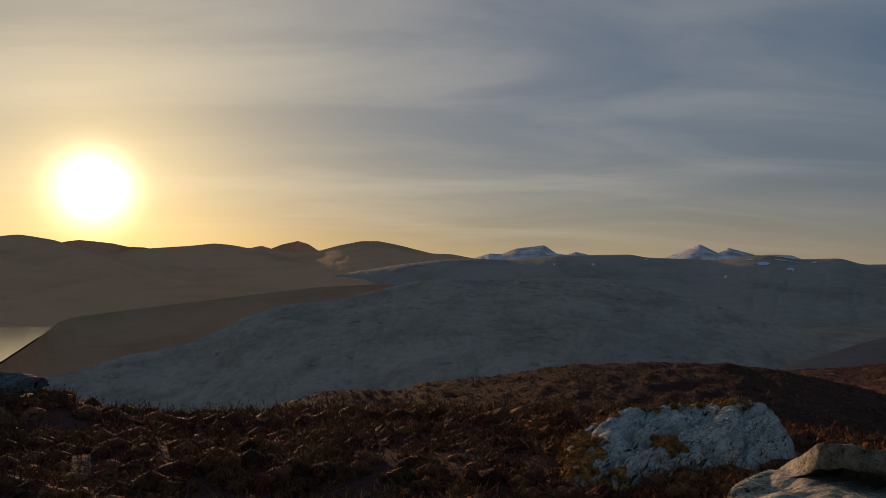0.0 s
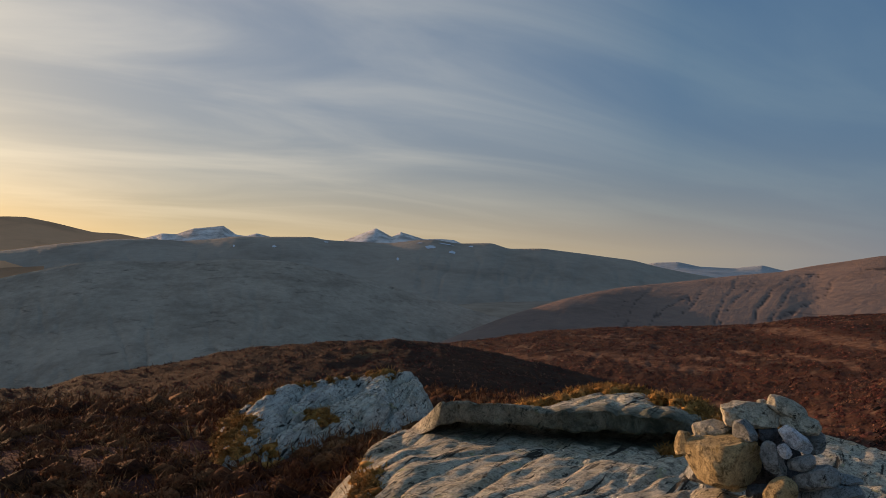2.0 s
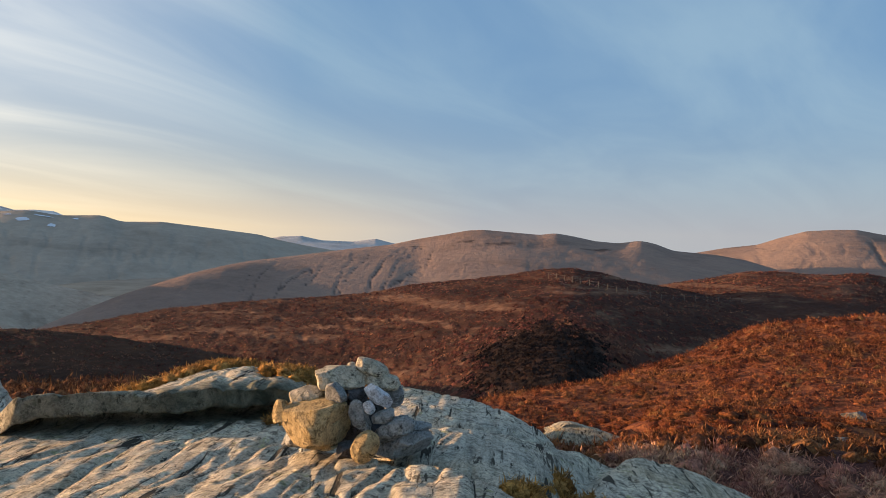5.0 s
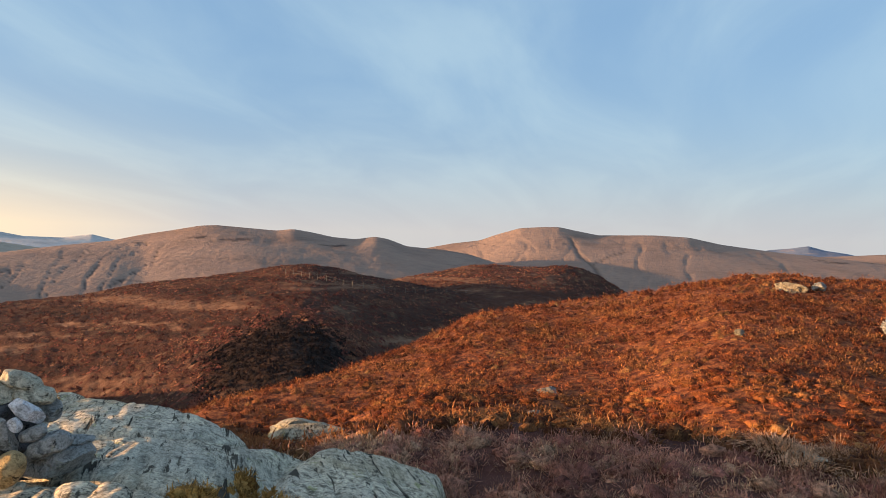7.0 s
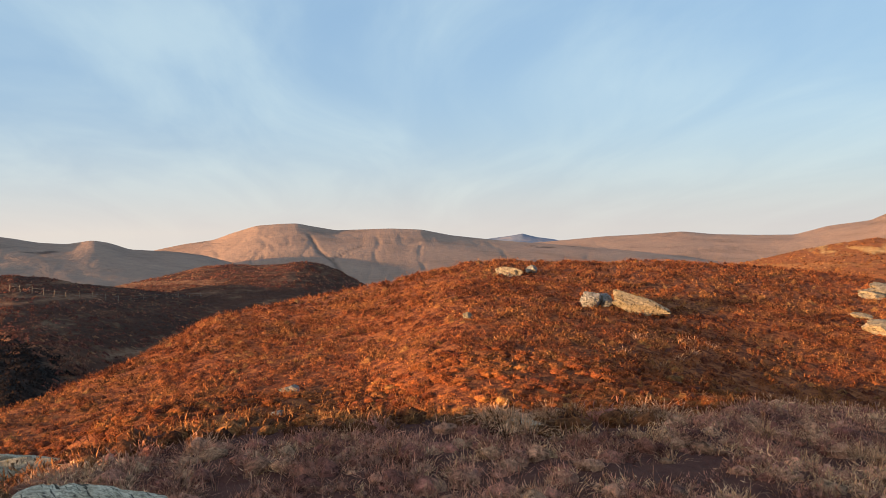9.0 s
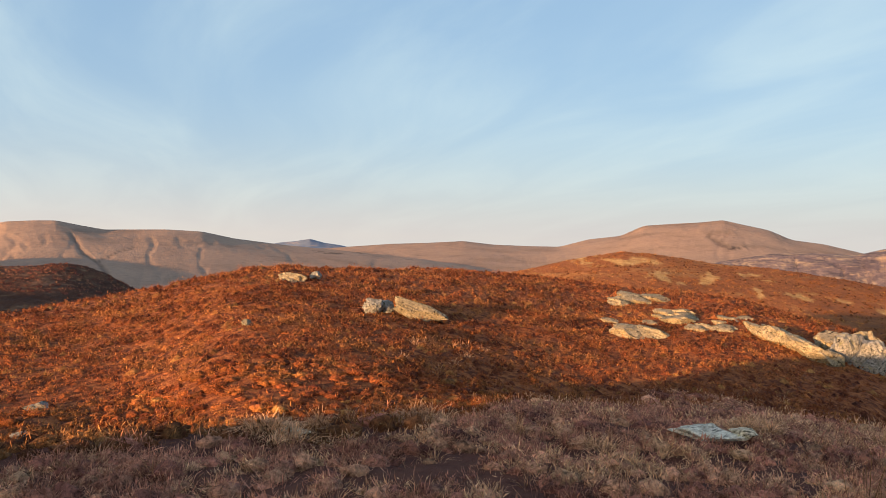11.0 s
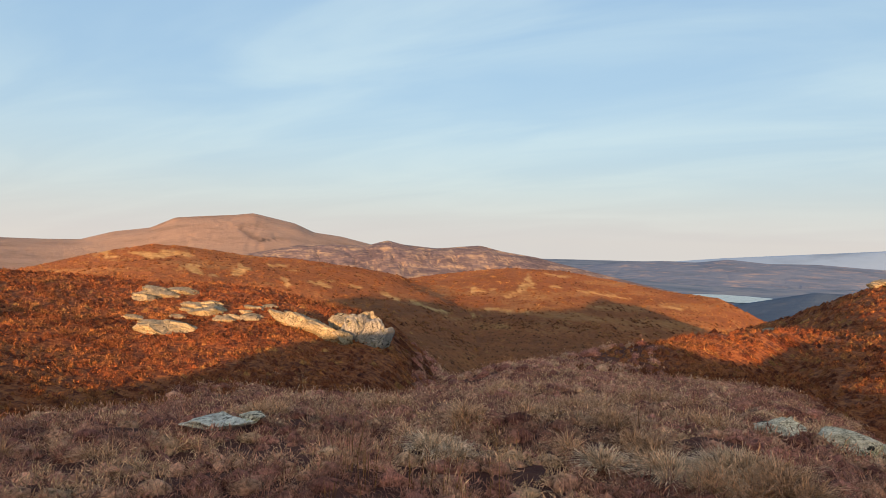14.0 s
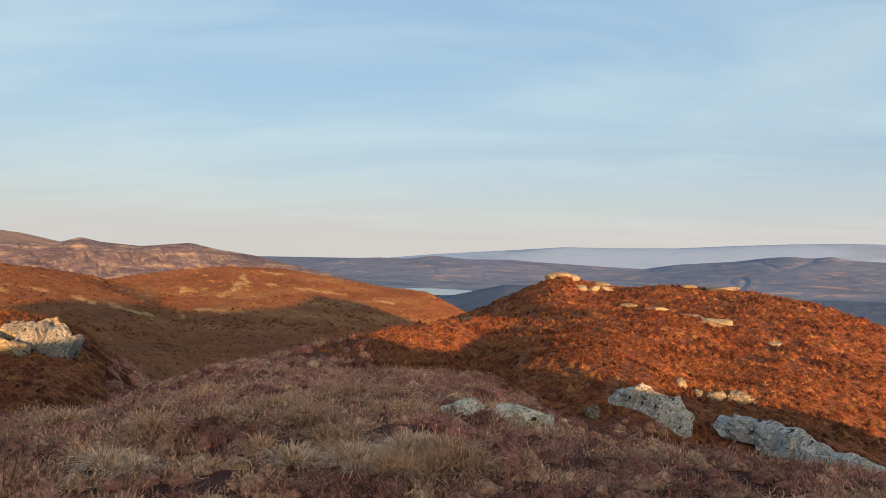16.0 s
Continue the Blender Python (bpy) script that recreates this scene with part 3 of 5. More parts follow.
# ---------------------------------------------------------------- middle hills
hill("heather_spur", "dark heather spur dropping into the valley", HEATH_DARK,
     [(20, -13), (14, -11.2), (9, -9.95), (6.5, -9.9), (3.8, -10), (1, -9.35), (-2, -9.1), (-5.3, -8.65), (-7.6, -8.2), (-10.6, -7.8), (-14.5, -7.55), (-21.5, -7.25), (-26, -7.55), (-29, -8.1), (-33, -8.8), (-38, -9.8), (-44, -11.2), (-52, -14)],
     80, 26, -12, 0.14, 60, 0.05, tufts=0.25, seed=5)
hill("heather_hill", "broad reddish heather hill crossed by a wire fence", HEATH,
     [(-20, -8.8), (-25, -7.6), (-28.8, -7.1), (-33, -6.4), (-38.9, -5.85), (-45.2, -5.5), (-49.2, -5.1), (-53, -4.35), (-57.4, -3.85), (-61, -3.35), (-63.2, -2.95), (-65.2, -2.8), (-67.5, -3.1), (-70, -3.65), (-73, -4.1), (-80, -5.2), (-88, -6.5), (-98, -8)],
     190, 36, -11, 0.13, 90, 0.05, tufts=0.35, seed=6, sharp=0.3, banded=0.75, shade_spots=[(-63.2, 74, 5.4, 24)],
     spots=[(-52.5, -7.4, 5.0, 0.28, 0.05), (-46, -7.9, 4.0, 0.22, 0.02), (-67.5, -9.0, 0.9, 0.16, 0.15), (-74.0, -9.2, 0.9, 0.25, 0.05), (-76.5, -8.4, 2.0, 0.3, 0.1)])
hill("heather_knoll", "heather knoll with a shaded steep flank", HEATH,
     [(-67, -5), (-70, -4.3), (-74, -3.5), (-76.3, -3.05), (-78.1, -2.6), (-80.4, -2.5), (-82.6, -2.65), (-85.8, -2.4), (-87.1, -2.6), (-88.4, -3.1), (-90.2, -4.15), (-92, -5.4), (-95, -7.5)],
     250, 150, -16, 0.13, 60, 0.05, tufts=0.3, seed=7, banded=0.6)
hill("moor_hill", "orange-brown moor hill with straw-coloured grass flushes", MOOR,
     [(-112, -5), (-117, -3.3), (-120.5, -2.5), (-123.6, -1.7), (-125.8, -1.25), (-128, -0.9), (-130, -0.95), (-132, -1.22), (-135, -1.65), (-138.6, -1.85), (-142.5, -2.3), (-147, -3.05), (-151, -4.0), (-156, -5.6), (-162, -8)],
     220, 60, -17, 0.13, 90, 0.05, tufts=0.35, seed=8, sharp=0.3, banded=0.25,
     spots=[(-128, -1.5, 3.2, 0.3, 0.0), (-131.1, -2.75, 1.0, 0.28, 0.1), (-134.2, -2.85, 1.2, 0.33, 0.0), (-138.0, -3.7, 0.35, 0.5, 0.0), (-140.5, -3.8, 0.9, 0.18, 0.12), (-143.5, -4.0, 1.0, 0.14, 0.25), (-146.5, -4.7, 1.6, 0.22, 0.33), (-149.3, -5.6, 1.4, 0.22, 0.33), (-137.2, -2.3, 0.9, 0.14, 0.0)],
     marks=[([(-147.6, -3.2), (-149.5, -4.0), (-151.5, -4.9)], 0.45, 1.5)])
hill("lower_moor_hill", "low orange moor hill beyond the shaded glen", MOOR,
     [(-141, -5), (-145, -3.7), (-149.8, -2.9), (-153.4, -2.45), (-156.1, -2.25), (-159.8, -2.35), (-162.1, -2.7), (-165.3, -3.25), (-168, -3.7), (-171.6, -4.0), (-173.3, -4.8), (-175.5, -5.9), (-180, -7.5)],
     300, 90, -21, 0.13, 80, 0.05, tufts=0.35, seed=9, sharp=0.3, banded=0.25,
     spots=[(-153.2, -4.0, 1.0, 0.2, -0.1), (-157.1, -3.9, 1.0, 0.3, -0.1), (-157.3, -3.2, 0.35, 0.5, 0.0), (-155.5, -4.4, 1.4, 0.2, 0.0), (-162.5, -4.0, 3.5, 0.12, 0.12), (-150.5, -5.9, 3.0, 0.22, 0.05), (-154.5, -5.6, 2.0, 0.16, 0.03), (-168, -4.9, 2.0, 0.12, 0.15), (-160, -2.75, 1.5, 0.12, 0.1)])

# ---------------------------------------------------------------- far hills
hill("grass_hill", "pale tussocky hillside above the loch", GRASS_FAR,
     [(36, -8.6), (31, -8.2), (27.4, -7.8), (24, -6.8), (21.4, -6.45), (19.4, -6), (17, -5), (15.3, -4.05), (12.7, -3.3), (8.3, -2.85), (5.6, -2.2), (1.6, -1.3), (-0.7, -1.18), (-3.7, -1.25), (-9.2, -1.0), (-13, -1.1), (-18, -2.2), (-24, -3.8), (-30, -5.4), (-35, -6.8), (-40, -8.5)],
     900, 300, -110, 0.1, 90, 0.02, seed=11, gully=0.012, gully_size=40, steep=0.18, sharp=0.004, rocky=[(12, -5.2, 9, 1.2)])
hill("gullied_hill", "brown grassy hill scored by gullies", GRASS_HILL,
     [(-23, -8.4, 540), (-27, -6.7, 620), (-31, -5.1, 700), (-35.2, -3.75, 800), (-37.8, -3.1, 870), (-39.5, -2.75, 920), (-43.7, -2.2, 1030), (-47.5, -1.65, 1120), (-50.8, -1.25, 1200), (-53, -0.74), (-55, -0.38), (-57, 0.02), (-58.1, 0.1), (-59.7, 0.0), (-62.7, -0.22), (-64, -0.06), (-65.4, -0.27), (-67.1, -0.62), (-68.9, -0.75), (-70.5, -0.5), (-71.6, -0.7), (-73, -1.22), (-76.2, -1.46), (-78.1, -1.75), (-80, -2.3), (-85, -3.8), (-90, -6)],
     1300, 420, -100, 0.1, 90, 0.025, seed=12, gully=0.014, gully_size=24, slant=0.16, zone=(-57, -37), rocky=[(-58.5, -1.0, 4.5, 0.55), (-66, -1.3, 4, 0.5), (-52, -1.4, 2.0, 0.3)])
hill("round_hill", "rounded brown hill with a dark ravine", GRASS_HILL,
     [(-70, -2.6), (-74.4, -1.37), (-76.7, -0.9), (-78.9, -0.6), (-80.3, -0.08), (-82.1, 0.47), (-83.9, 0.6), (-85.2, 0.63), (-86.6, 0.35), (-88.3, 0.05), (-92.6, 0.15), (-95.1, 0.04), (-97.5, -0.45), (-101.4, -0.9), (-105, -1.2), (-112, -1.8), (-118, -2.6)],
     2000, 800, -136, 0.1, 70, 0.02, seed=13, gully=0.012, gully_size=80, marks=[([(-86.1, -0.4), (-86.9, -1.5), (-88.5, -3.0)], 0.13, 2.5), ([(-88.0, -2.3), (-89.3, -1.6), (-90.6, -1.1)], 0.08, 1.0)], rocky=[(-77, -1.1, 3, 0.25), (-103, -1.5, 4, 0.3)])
hill("long_ridge", "long dark ridge with scattered snow patches", RIDGE_DARK,
     [(26, -4.2), (20, -3.2), (14, -2), (8, -0.8), (3, 0.0), (0, 0.35), (-2.5, 0.46), (-5.3, 0.34), (-7.5, 0.53), (-9.1, 0.76), (-14.8, 0.83), (-16, 0.6), (-18, 0.52), (-21, 0.44), (-23.3, 0.73), (-24.7, 0.8), (-26.5, 0.5), (-29.3, 0.58), (-30.6, 0.14), (-33.3, 0.2), (-36.4, -0.15), (-38.6, -0.42), (-40.3, -0.61), (-42.5, -1.15), (-44.1, -1.45), (-47, -1.9), (-52, -3)],
     2400, 950, -136, 0.1, 70, 0.025, seed=14, gully=0.015, gully_size=90, steep=0.12, sharp=0.05)
hill("hazy_ridge", "hazy mountain ridge under the low sun", RIDGE_SUN_HAZE,
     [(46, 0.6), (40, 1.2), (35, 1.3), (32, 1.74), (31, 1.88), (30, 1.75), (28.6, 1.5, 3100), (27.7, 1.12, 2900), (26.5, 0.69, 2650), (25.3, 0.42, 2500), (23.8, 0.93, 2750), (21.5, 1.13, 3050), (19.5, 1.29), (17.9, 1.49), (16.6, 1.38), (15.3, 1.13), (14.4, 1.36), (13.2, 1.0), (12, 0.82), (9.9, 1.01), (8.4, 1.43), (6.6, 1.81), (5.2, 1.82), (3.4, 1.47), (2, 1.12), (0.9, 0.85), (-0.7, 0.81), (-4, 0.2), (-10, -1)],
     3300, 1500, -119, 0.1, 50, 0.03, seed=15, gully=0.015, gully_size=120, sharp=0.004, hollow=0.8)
hill("snowy_mountain", "distant snow-streaked mountain", SNOWY,
     [(0, -0.2), (-2.5, 0.5), (-3.7, 0.88), (-4.7, 0.84), (-5.9, 1.3), (-7.1, 1.44), (-8.1, 1.57), (-9.1, 0.9), (-9.8, 0.81), (-10.6, 1.04), (-11.7, 0.77), (-14, 0)],
     4200, 3000, -138, 0.05, 40, 0.03, seed=16, gully=0.08, gully_size=260, category="mountain", sharp=0.02)
hill("snowy_twin_peak", "distant pair of snowy peaks", SNOWY,
     [(-15.5, -0.2), (-17.3, 0.57), (-18.5, 1.05), (-19.9, 1.63), (-21.2, 0.95), (-21.9, 1.35), (-23.1, 1.01), (-23.8, 0.8), (-25, 0.85), (-26.2, 0.78), (-28, 0)],
     4200, 3000, -138, 0.05, 40, 0.03, seed=17, gully=0.08, gully_size=260, category="mountain", sharp=0.02)
hill("far_peak", "pale far peak behind the hazy ridge", RIDGE_SUN_HAZE,
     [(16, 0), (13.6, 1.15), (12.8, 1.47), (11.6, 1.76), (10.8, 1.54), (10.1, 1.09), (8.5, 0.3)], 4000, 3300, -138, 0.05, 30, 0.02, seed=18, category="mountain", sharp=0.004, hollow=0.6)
hill("far_ridge", "faint far ridge beneath the sun", RIDGE_SUN_HAZE,
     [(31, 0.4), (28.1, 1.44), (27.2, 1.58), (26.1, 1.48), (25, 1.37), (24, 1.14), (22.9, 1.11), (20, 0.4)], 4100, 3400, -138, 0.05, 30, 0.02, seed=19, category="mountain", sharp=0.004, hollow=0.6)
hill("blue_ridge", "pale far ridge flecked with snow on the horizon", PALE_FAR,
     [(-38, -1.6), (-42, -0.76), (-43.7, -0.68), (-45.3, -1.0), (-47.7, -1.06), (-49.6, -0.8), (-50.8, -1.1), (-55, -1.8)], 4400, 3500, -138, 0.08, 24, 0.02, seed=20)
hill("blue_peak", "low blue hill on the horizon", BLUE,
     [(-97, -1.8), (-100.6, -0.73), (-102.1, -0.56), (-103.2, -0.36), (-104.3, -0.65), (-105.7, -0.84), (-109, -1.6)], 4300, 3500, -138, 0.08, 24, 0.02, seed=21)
hill("peaked_mountain", "brown peaked mountain in evening sun", GRASS_HILL,
     [(-98, -1.9), (-102, -1.25), (-105.5, -1.0), (-109.6, -0.65), (-112.7, -0.5), (-115.5, -0.31), (-117.8, -0.54), (-120.9, -0.61), (-123.2, -0.6), (-125.4, 0.02), (-127.9, 0.36), (-129.6, 1.16), (-132.1, 1.37), (-133.8, 1.48), (-135.3, 1.67), (-136.9, 1.3), (-138.5, 0.95), (-140, 0.27), (-142.1, 0.0), (-144.6, -0.6), (-150, -1.8)],
     3000, 1500, -138, 0.1, 60, 0.03, seed=22, gully=0.014, gully_size=90, category="mountain", marks=[([(-134.4, 0.6), (-135.0, 0.1), (-135.8, -0.5)], 0.16, 2.5)], rocky=[(-135.3, -0.3, 1.8, 0.45), (-117, -1.0, 2.5, 0.25)])
hill("knobbly_ridge", "knobbly purple-brown ridge with grassy streaks", PURPLE,
     [(-130, -2.5), (-136, -1.3), (-139, -0.72), (-142, -0.66), (-144.1, -0.73), (-145.8, -0.22), (-147.1, -0.53), (-149.8, -0.79), (-151.5, -0.64), (-153.3, -0.48), (-155.2, -0.96), (-157.9, -1.36), (-160.8, -2.05), (-166, -3.2), (-172, -4.4)],
     1400, 600, -120, 0.1, 60, 0.07, seed=23, gully=0.05, gully_size=45, banded=0.8)
hill("lochside_hill", "blue-grey hazy hills beyond the loch", BLUE,
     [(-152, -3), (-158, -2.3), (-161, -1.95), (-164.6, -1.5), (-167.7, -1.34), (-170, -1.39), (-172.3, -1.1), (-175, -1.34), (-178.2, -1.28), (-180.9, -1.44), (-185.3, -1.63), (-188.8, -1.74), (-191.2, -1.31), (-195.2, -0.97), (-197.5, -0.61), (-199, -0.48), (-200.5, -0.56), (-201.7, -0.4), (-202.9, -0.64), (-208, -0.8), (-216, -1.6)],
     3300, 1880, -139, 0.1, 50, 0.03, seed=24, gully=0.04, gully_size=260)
# darker layer of painted haze blue under the far hills
hill("dark_blue_hill", "dark haze-blue slopes below the far hills", BLUE_DARK,
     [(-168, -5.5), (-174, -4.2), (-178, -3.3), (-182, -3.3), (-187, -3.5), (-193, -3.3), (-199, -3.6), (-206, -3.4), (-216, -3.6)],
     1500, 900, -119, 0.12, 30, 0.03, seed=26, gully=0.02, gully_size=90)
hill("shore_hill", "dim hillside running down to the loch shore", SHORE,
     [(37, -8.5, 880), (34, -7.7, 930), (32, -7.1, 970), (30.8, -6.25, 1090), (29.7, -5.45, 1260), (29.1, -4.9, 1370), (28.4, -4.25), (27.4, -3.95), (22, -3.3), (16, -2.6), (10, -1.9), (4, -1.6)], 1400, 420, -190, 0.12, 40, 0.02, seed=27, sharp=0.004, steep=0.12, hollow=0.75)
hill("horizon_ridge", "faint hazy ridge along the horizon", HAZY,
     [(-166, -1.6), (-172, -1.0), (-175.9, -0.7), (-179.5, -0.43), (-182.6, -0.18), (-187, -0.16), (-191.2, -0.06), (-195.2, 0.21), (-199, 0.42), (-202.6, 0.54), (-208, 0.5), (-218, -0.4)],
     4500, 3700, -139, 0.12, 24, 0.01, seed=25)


def loch(name, az0, az1, r0, r1, z, label, taper=0.4, near=None):
    az = np.linspace(az0, az1, 60)
    s = np.linspace(0, 1, 12)
    A, S2 = np.meshgrid(az, s)
    mid = np.sin(np.linspace(0.02, math.pi - 0.02, 60)) ** taper
    if near:
        r0 = np.interp(az, [p[0] for p in near], [p[1] for p in near])
    R = (r0 + r1) / 2 + (S2 - 0.5) * (r1 - r0) * mid + 25 * fbm(A * 40, A * 0, 60, 3, 0.5, 4)
    x, y = to_xy(A, R)
    ob = new(name, mesh_of(name, np.stack([x, y, np.full_like(x, z)], -1).reshape(-1, 3), grid_faces(12, 60), WATER))
    tagged(ob, label, "water", kind="structure")


loch("water", 26, 64, 780, 1560, -118.5, "still loch reflecting the pale evening sky", 0.02, [(26, 1420), (28.4, 1420), (29.1, 1385), (29.7, 1275), (30.8, 1105), (32, 985), (34, 945), (37, 895), (64, 850)])
loch("water", -176, -167.5, 1600, 1830, -118.5, "narrow bright arm of a distant loch")

# ---------------------------------------------------------------- rock slabs in the heather
def polar_rock(name, label, az, r, height, material, recess=None):
    """A bare slab: a height field over bearing and distance that dips under the ground at its rim; recess() may fold it under a ledge."""
    A, R = np.meshgrid(az, r)
    Z = height(A, R)
    x, y = to_xy(A, R)
    if recess:
        R2, Z = recess(A, R, Z)
        x, y = to_xy(A, R2)
    ob = new(name, mesh_of(name, np.stack([x, y, Z + EYE], -1).reshape(-1, 3), grid_faces(*A.shape), material))
    if recess:
        # greenish lichen with the ledge's shade painted in, on the riser and its lip
        dark_lip = ledge_on(A) * smooth_step(R, ledge_edge(A) - 0.03, ledge_edge(A) + 0.02) * (1 - smooth_step(R, ledge_edge(A) + 0.28, ledge_edge(A) + 0.75))
        dark_lip = np.clip(dark_lip * (0.8 + 0.5 * fbm(x, y, 0.4, 3, 0.6, 71)), 0, 1)
        ob.data.attributes.new("lichen_shade", "FLOAT", "POINT").data.foreach_set("value", dark_lip.ravel().astype(np.float32))
    return tagged(ob, label, "rock")


def foliation(x, y, turn, depth, seed):
    """Long wavy grooves of a layered rock, in metres."""
    c, s = math.cos(radians(turn)), math.sin(radians(turn))
    u, v = c * x + s * y, -s * x + c * y
    v = v + 0.10 * fbm(x, y, 0.9, 3, 0.5, seed)
    grooves = np.clip(ridged(u * 0.16, v, 0.16, 3, seed + 1), 0, 1) ** 4
    steps = fbm(u * 0.2, v, 0.42, 4, 0.55, seed + 2)
    chips = fbm(u * 0.5, v, 0.07, 3, 0.6, seed + 3)
    return depth * (0.55 * steps - 0.8 * grooves + 0.30 * chips)


# the whaleback beside the camera: bearing, crest height, back rim's distance and height
WHALEBACK = [(-12, -1.75, 3.6, -1.75), (-16, -1.30, 3.8, -1.36), (-17.8, -1.18, 3.94, -1.24), (-20.5, -1.10, 4.55, -1.15), (-23.1, -1.05, 4.95, -1.09), (-26.2, -1.03, 5.25, -1.12), (-29.9, -1.01, 5.46, -1.16),
             (-34.1, -0.98, 5.86, -1.15), (-37.1, -0.965, 6.16, -1.11), (-40.1, -0.95, 6.15, -1.08), (-44.7, -0.92, 5.35, -1.02), (-50.9, -0.905, 4.86, -0.97), (-55.4, -0.90, 4.37, -0.95), (-59.3, -0.97, 4.18, -0.99),
             (-64.1, -1.06, 4.0, -1.12), (-67.7, -1.12, 4.3, -1.20), (-72.7, -1.19, 4.31, -1.27), (-77, -1.33, 4.22, -1.35), (-78.5, -1.6, 4.0, -1.65), (-82, -1.95, 3.8, -1.95)]


def ledge_on(az):
    return smooth_step(-az, 23.5, 26) * (1 - smooth_step(-az, 43, 45.5))


def ledge_edge(az):
    return 4.50 + 0.10 * fbm(az * 0.045, az * 0 + 3.0, 0.5, 4, 0.6, 60)


def ledge_recess(az, r, z):
    """Folds the slab under the ledge along its back: floor, back wall, roof and rounded lip."""
    on = ledge_on(az)
    edge = ledge_edge(az)
    s = (r - edge) / 0.30
    lip = z[np.argmin(np.abs(r[:, 0][:, None] - (edge[0] + 0.32)[None, :]), axis=0), np.arange(z.shape[1])][None, :]
    deep = np.interp(s, [0, 0.25, 0.35, 0.45, 0.56, 1.0], [0.0, 0.20, 0.23, 0.19, 0.01, 0.0])
    up = np.interp(s, [0, 0.25, 0.35, 0.45, 0.56, 0.88, 1.0], [0.0, 0.02, 0.16, 0.34, 0.40, 0.93, 1.0])
    floor = -1.125
    inside = (s > 0) & (s < 1)
    x, y = to_xy(az, r)
    chip = 0.02 * fbm(x, y, 0.16, 3, 0.6, 66)
    fold_r = np.where(inside, edge + deep + chip, np.where(s >= 1, edge + (r - edge - 0.30) * (6.9 - edge) / (6.6 - edge), r))
    fold_z = np.where(inside, floor + (lip - floor) * up + chip, z)
    return r + (fold_r - r) * on, z + (fold_z - z) * np.where(inside, on, 0)


def whaleback_height(az, r):
    z1, r2, z2 = (curve_at(az, WHALEBACK, k) for k in (1, 2, 3))
    r1 = 3.15 + 0.12 * np.sin(np.radians(az * 3))
    s = np.clip((r - r1) / (r2 - r1), 0, 1)
    z = z1 + (z2 - z1) * (0.35 * s + 0.65 * s * s)
    on = ledge_on(az)
    x, y = to_xy(az, r)
    edge = ledge_edge(az)
    s_low = np.clip((r - r1) / (edge - r1), 0, 1)
    low = z1 + (-1.115 - z1) * s_low
    s_top = np.clip((r - edge - 0.30) / np.maximum(r2 - edge - 0.30, 0.1), 0, 1)
    top = -0.90 + (z2 + 0.90) * s_top - 0.02 * np.exp(-s_top * 30)
    z = z + (np.where(r < edge + 0.30, low, top) - z) * on
    # unseen near crest, raised to throw shade on the heather behind
    front = np.maximum(r1 - r, 0)
    z = z + 0.14 * np.minimum(front, 1.0) - 1.1 * np.maximum(front - 1.05, 0)
    z = z - 1.3 * np.maximum(r - r2, 0)
    # rounded lobes parted by long clefts on the near flank
    lobes = np.abs(fbm(x * 0.9 + y * 0.25, y * 0.5, 1.1, 2, 0.5, 77))
    z = z - 0.10 * np.exp(-lobes * 26) * (1 - on)
    cleft = az + 64.0 + 3.5 * (r - 3.4)
    z = z - 0.09 * np.exp(-(cleft / 1.2) ** 2) * smooth_step(r, 2.4, 2.9)
    z = z + 0.03 * fbm(x, y, 0.7, 4, 0.5, 61)
    smooth_side = 1 - 0.55 * smooth_step(-az, 50, 58)
    return z + smooth_side * foliation(x, y, 29, 0.034, 62)


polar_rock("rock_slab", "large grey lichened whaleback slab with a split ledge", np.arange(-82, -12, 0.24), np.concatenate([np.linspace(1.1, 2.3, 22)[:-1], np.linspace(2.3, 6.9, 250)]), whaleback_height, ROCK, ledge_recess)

# the lower pavement behind it: bearing, rim distance, rim height, near edge
PAVEMENT = [(-5, 5.9, -2.3, 5.7), (-8.0, 5.95, -1.80, 5.5), (-9.4, 6.1, -1.42, 5.4), (-11.2, 6.3, -1.32, 5.4), (-13.2, 6.65, -1.29, 5.45), (-15.4, 7.0, -1.29, 5.65), (-18.1, 7.35, -1.30, 5.95), (-20.9, 7.7, -1.295, 6.35),
            (-23.6, 7.85, -1.29, 6.75), (-24.5, 7.4, -1.42, 6.9), (-26, 7.2, -1.85, 7.0)]


def pavement_height(az, r):
    r2, z2, r0 = (curve_at(az, PAVEMENT, k) for k in (1, 2, 3))
    x, y = to_xy(az, r)
    s = np.clip((r - r0) / np.maximum(r2 - r0, 0.1), 0, 1)
    near = np.minimum(-1.46, z2 - 0.05)
    z = near + (z2 - near) * s ** 0.8
    z = z - 0.8 * np.maximum(r0 - r, 0) - 1.1 * np.maximum(r - r2, 0)
    z = z + 0.08 * fbm(x, y, 1.0, 4, 0.5, 81)
    return z + foliation(x, y, 55, 0.11, 82)


polar_rock("rock_pavement", "sloping blue-grey rock pavement streaked with moss", np.arange(-27, -5, 0.12), np.linspace(4.6, 8.4, 210), pavement_height, ROCK_STREAKED)


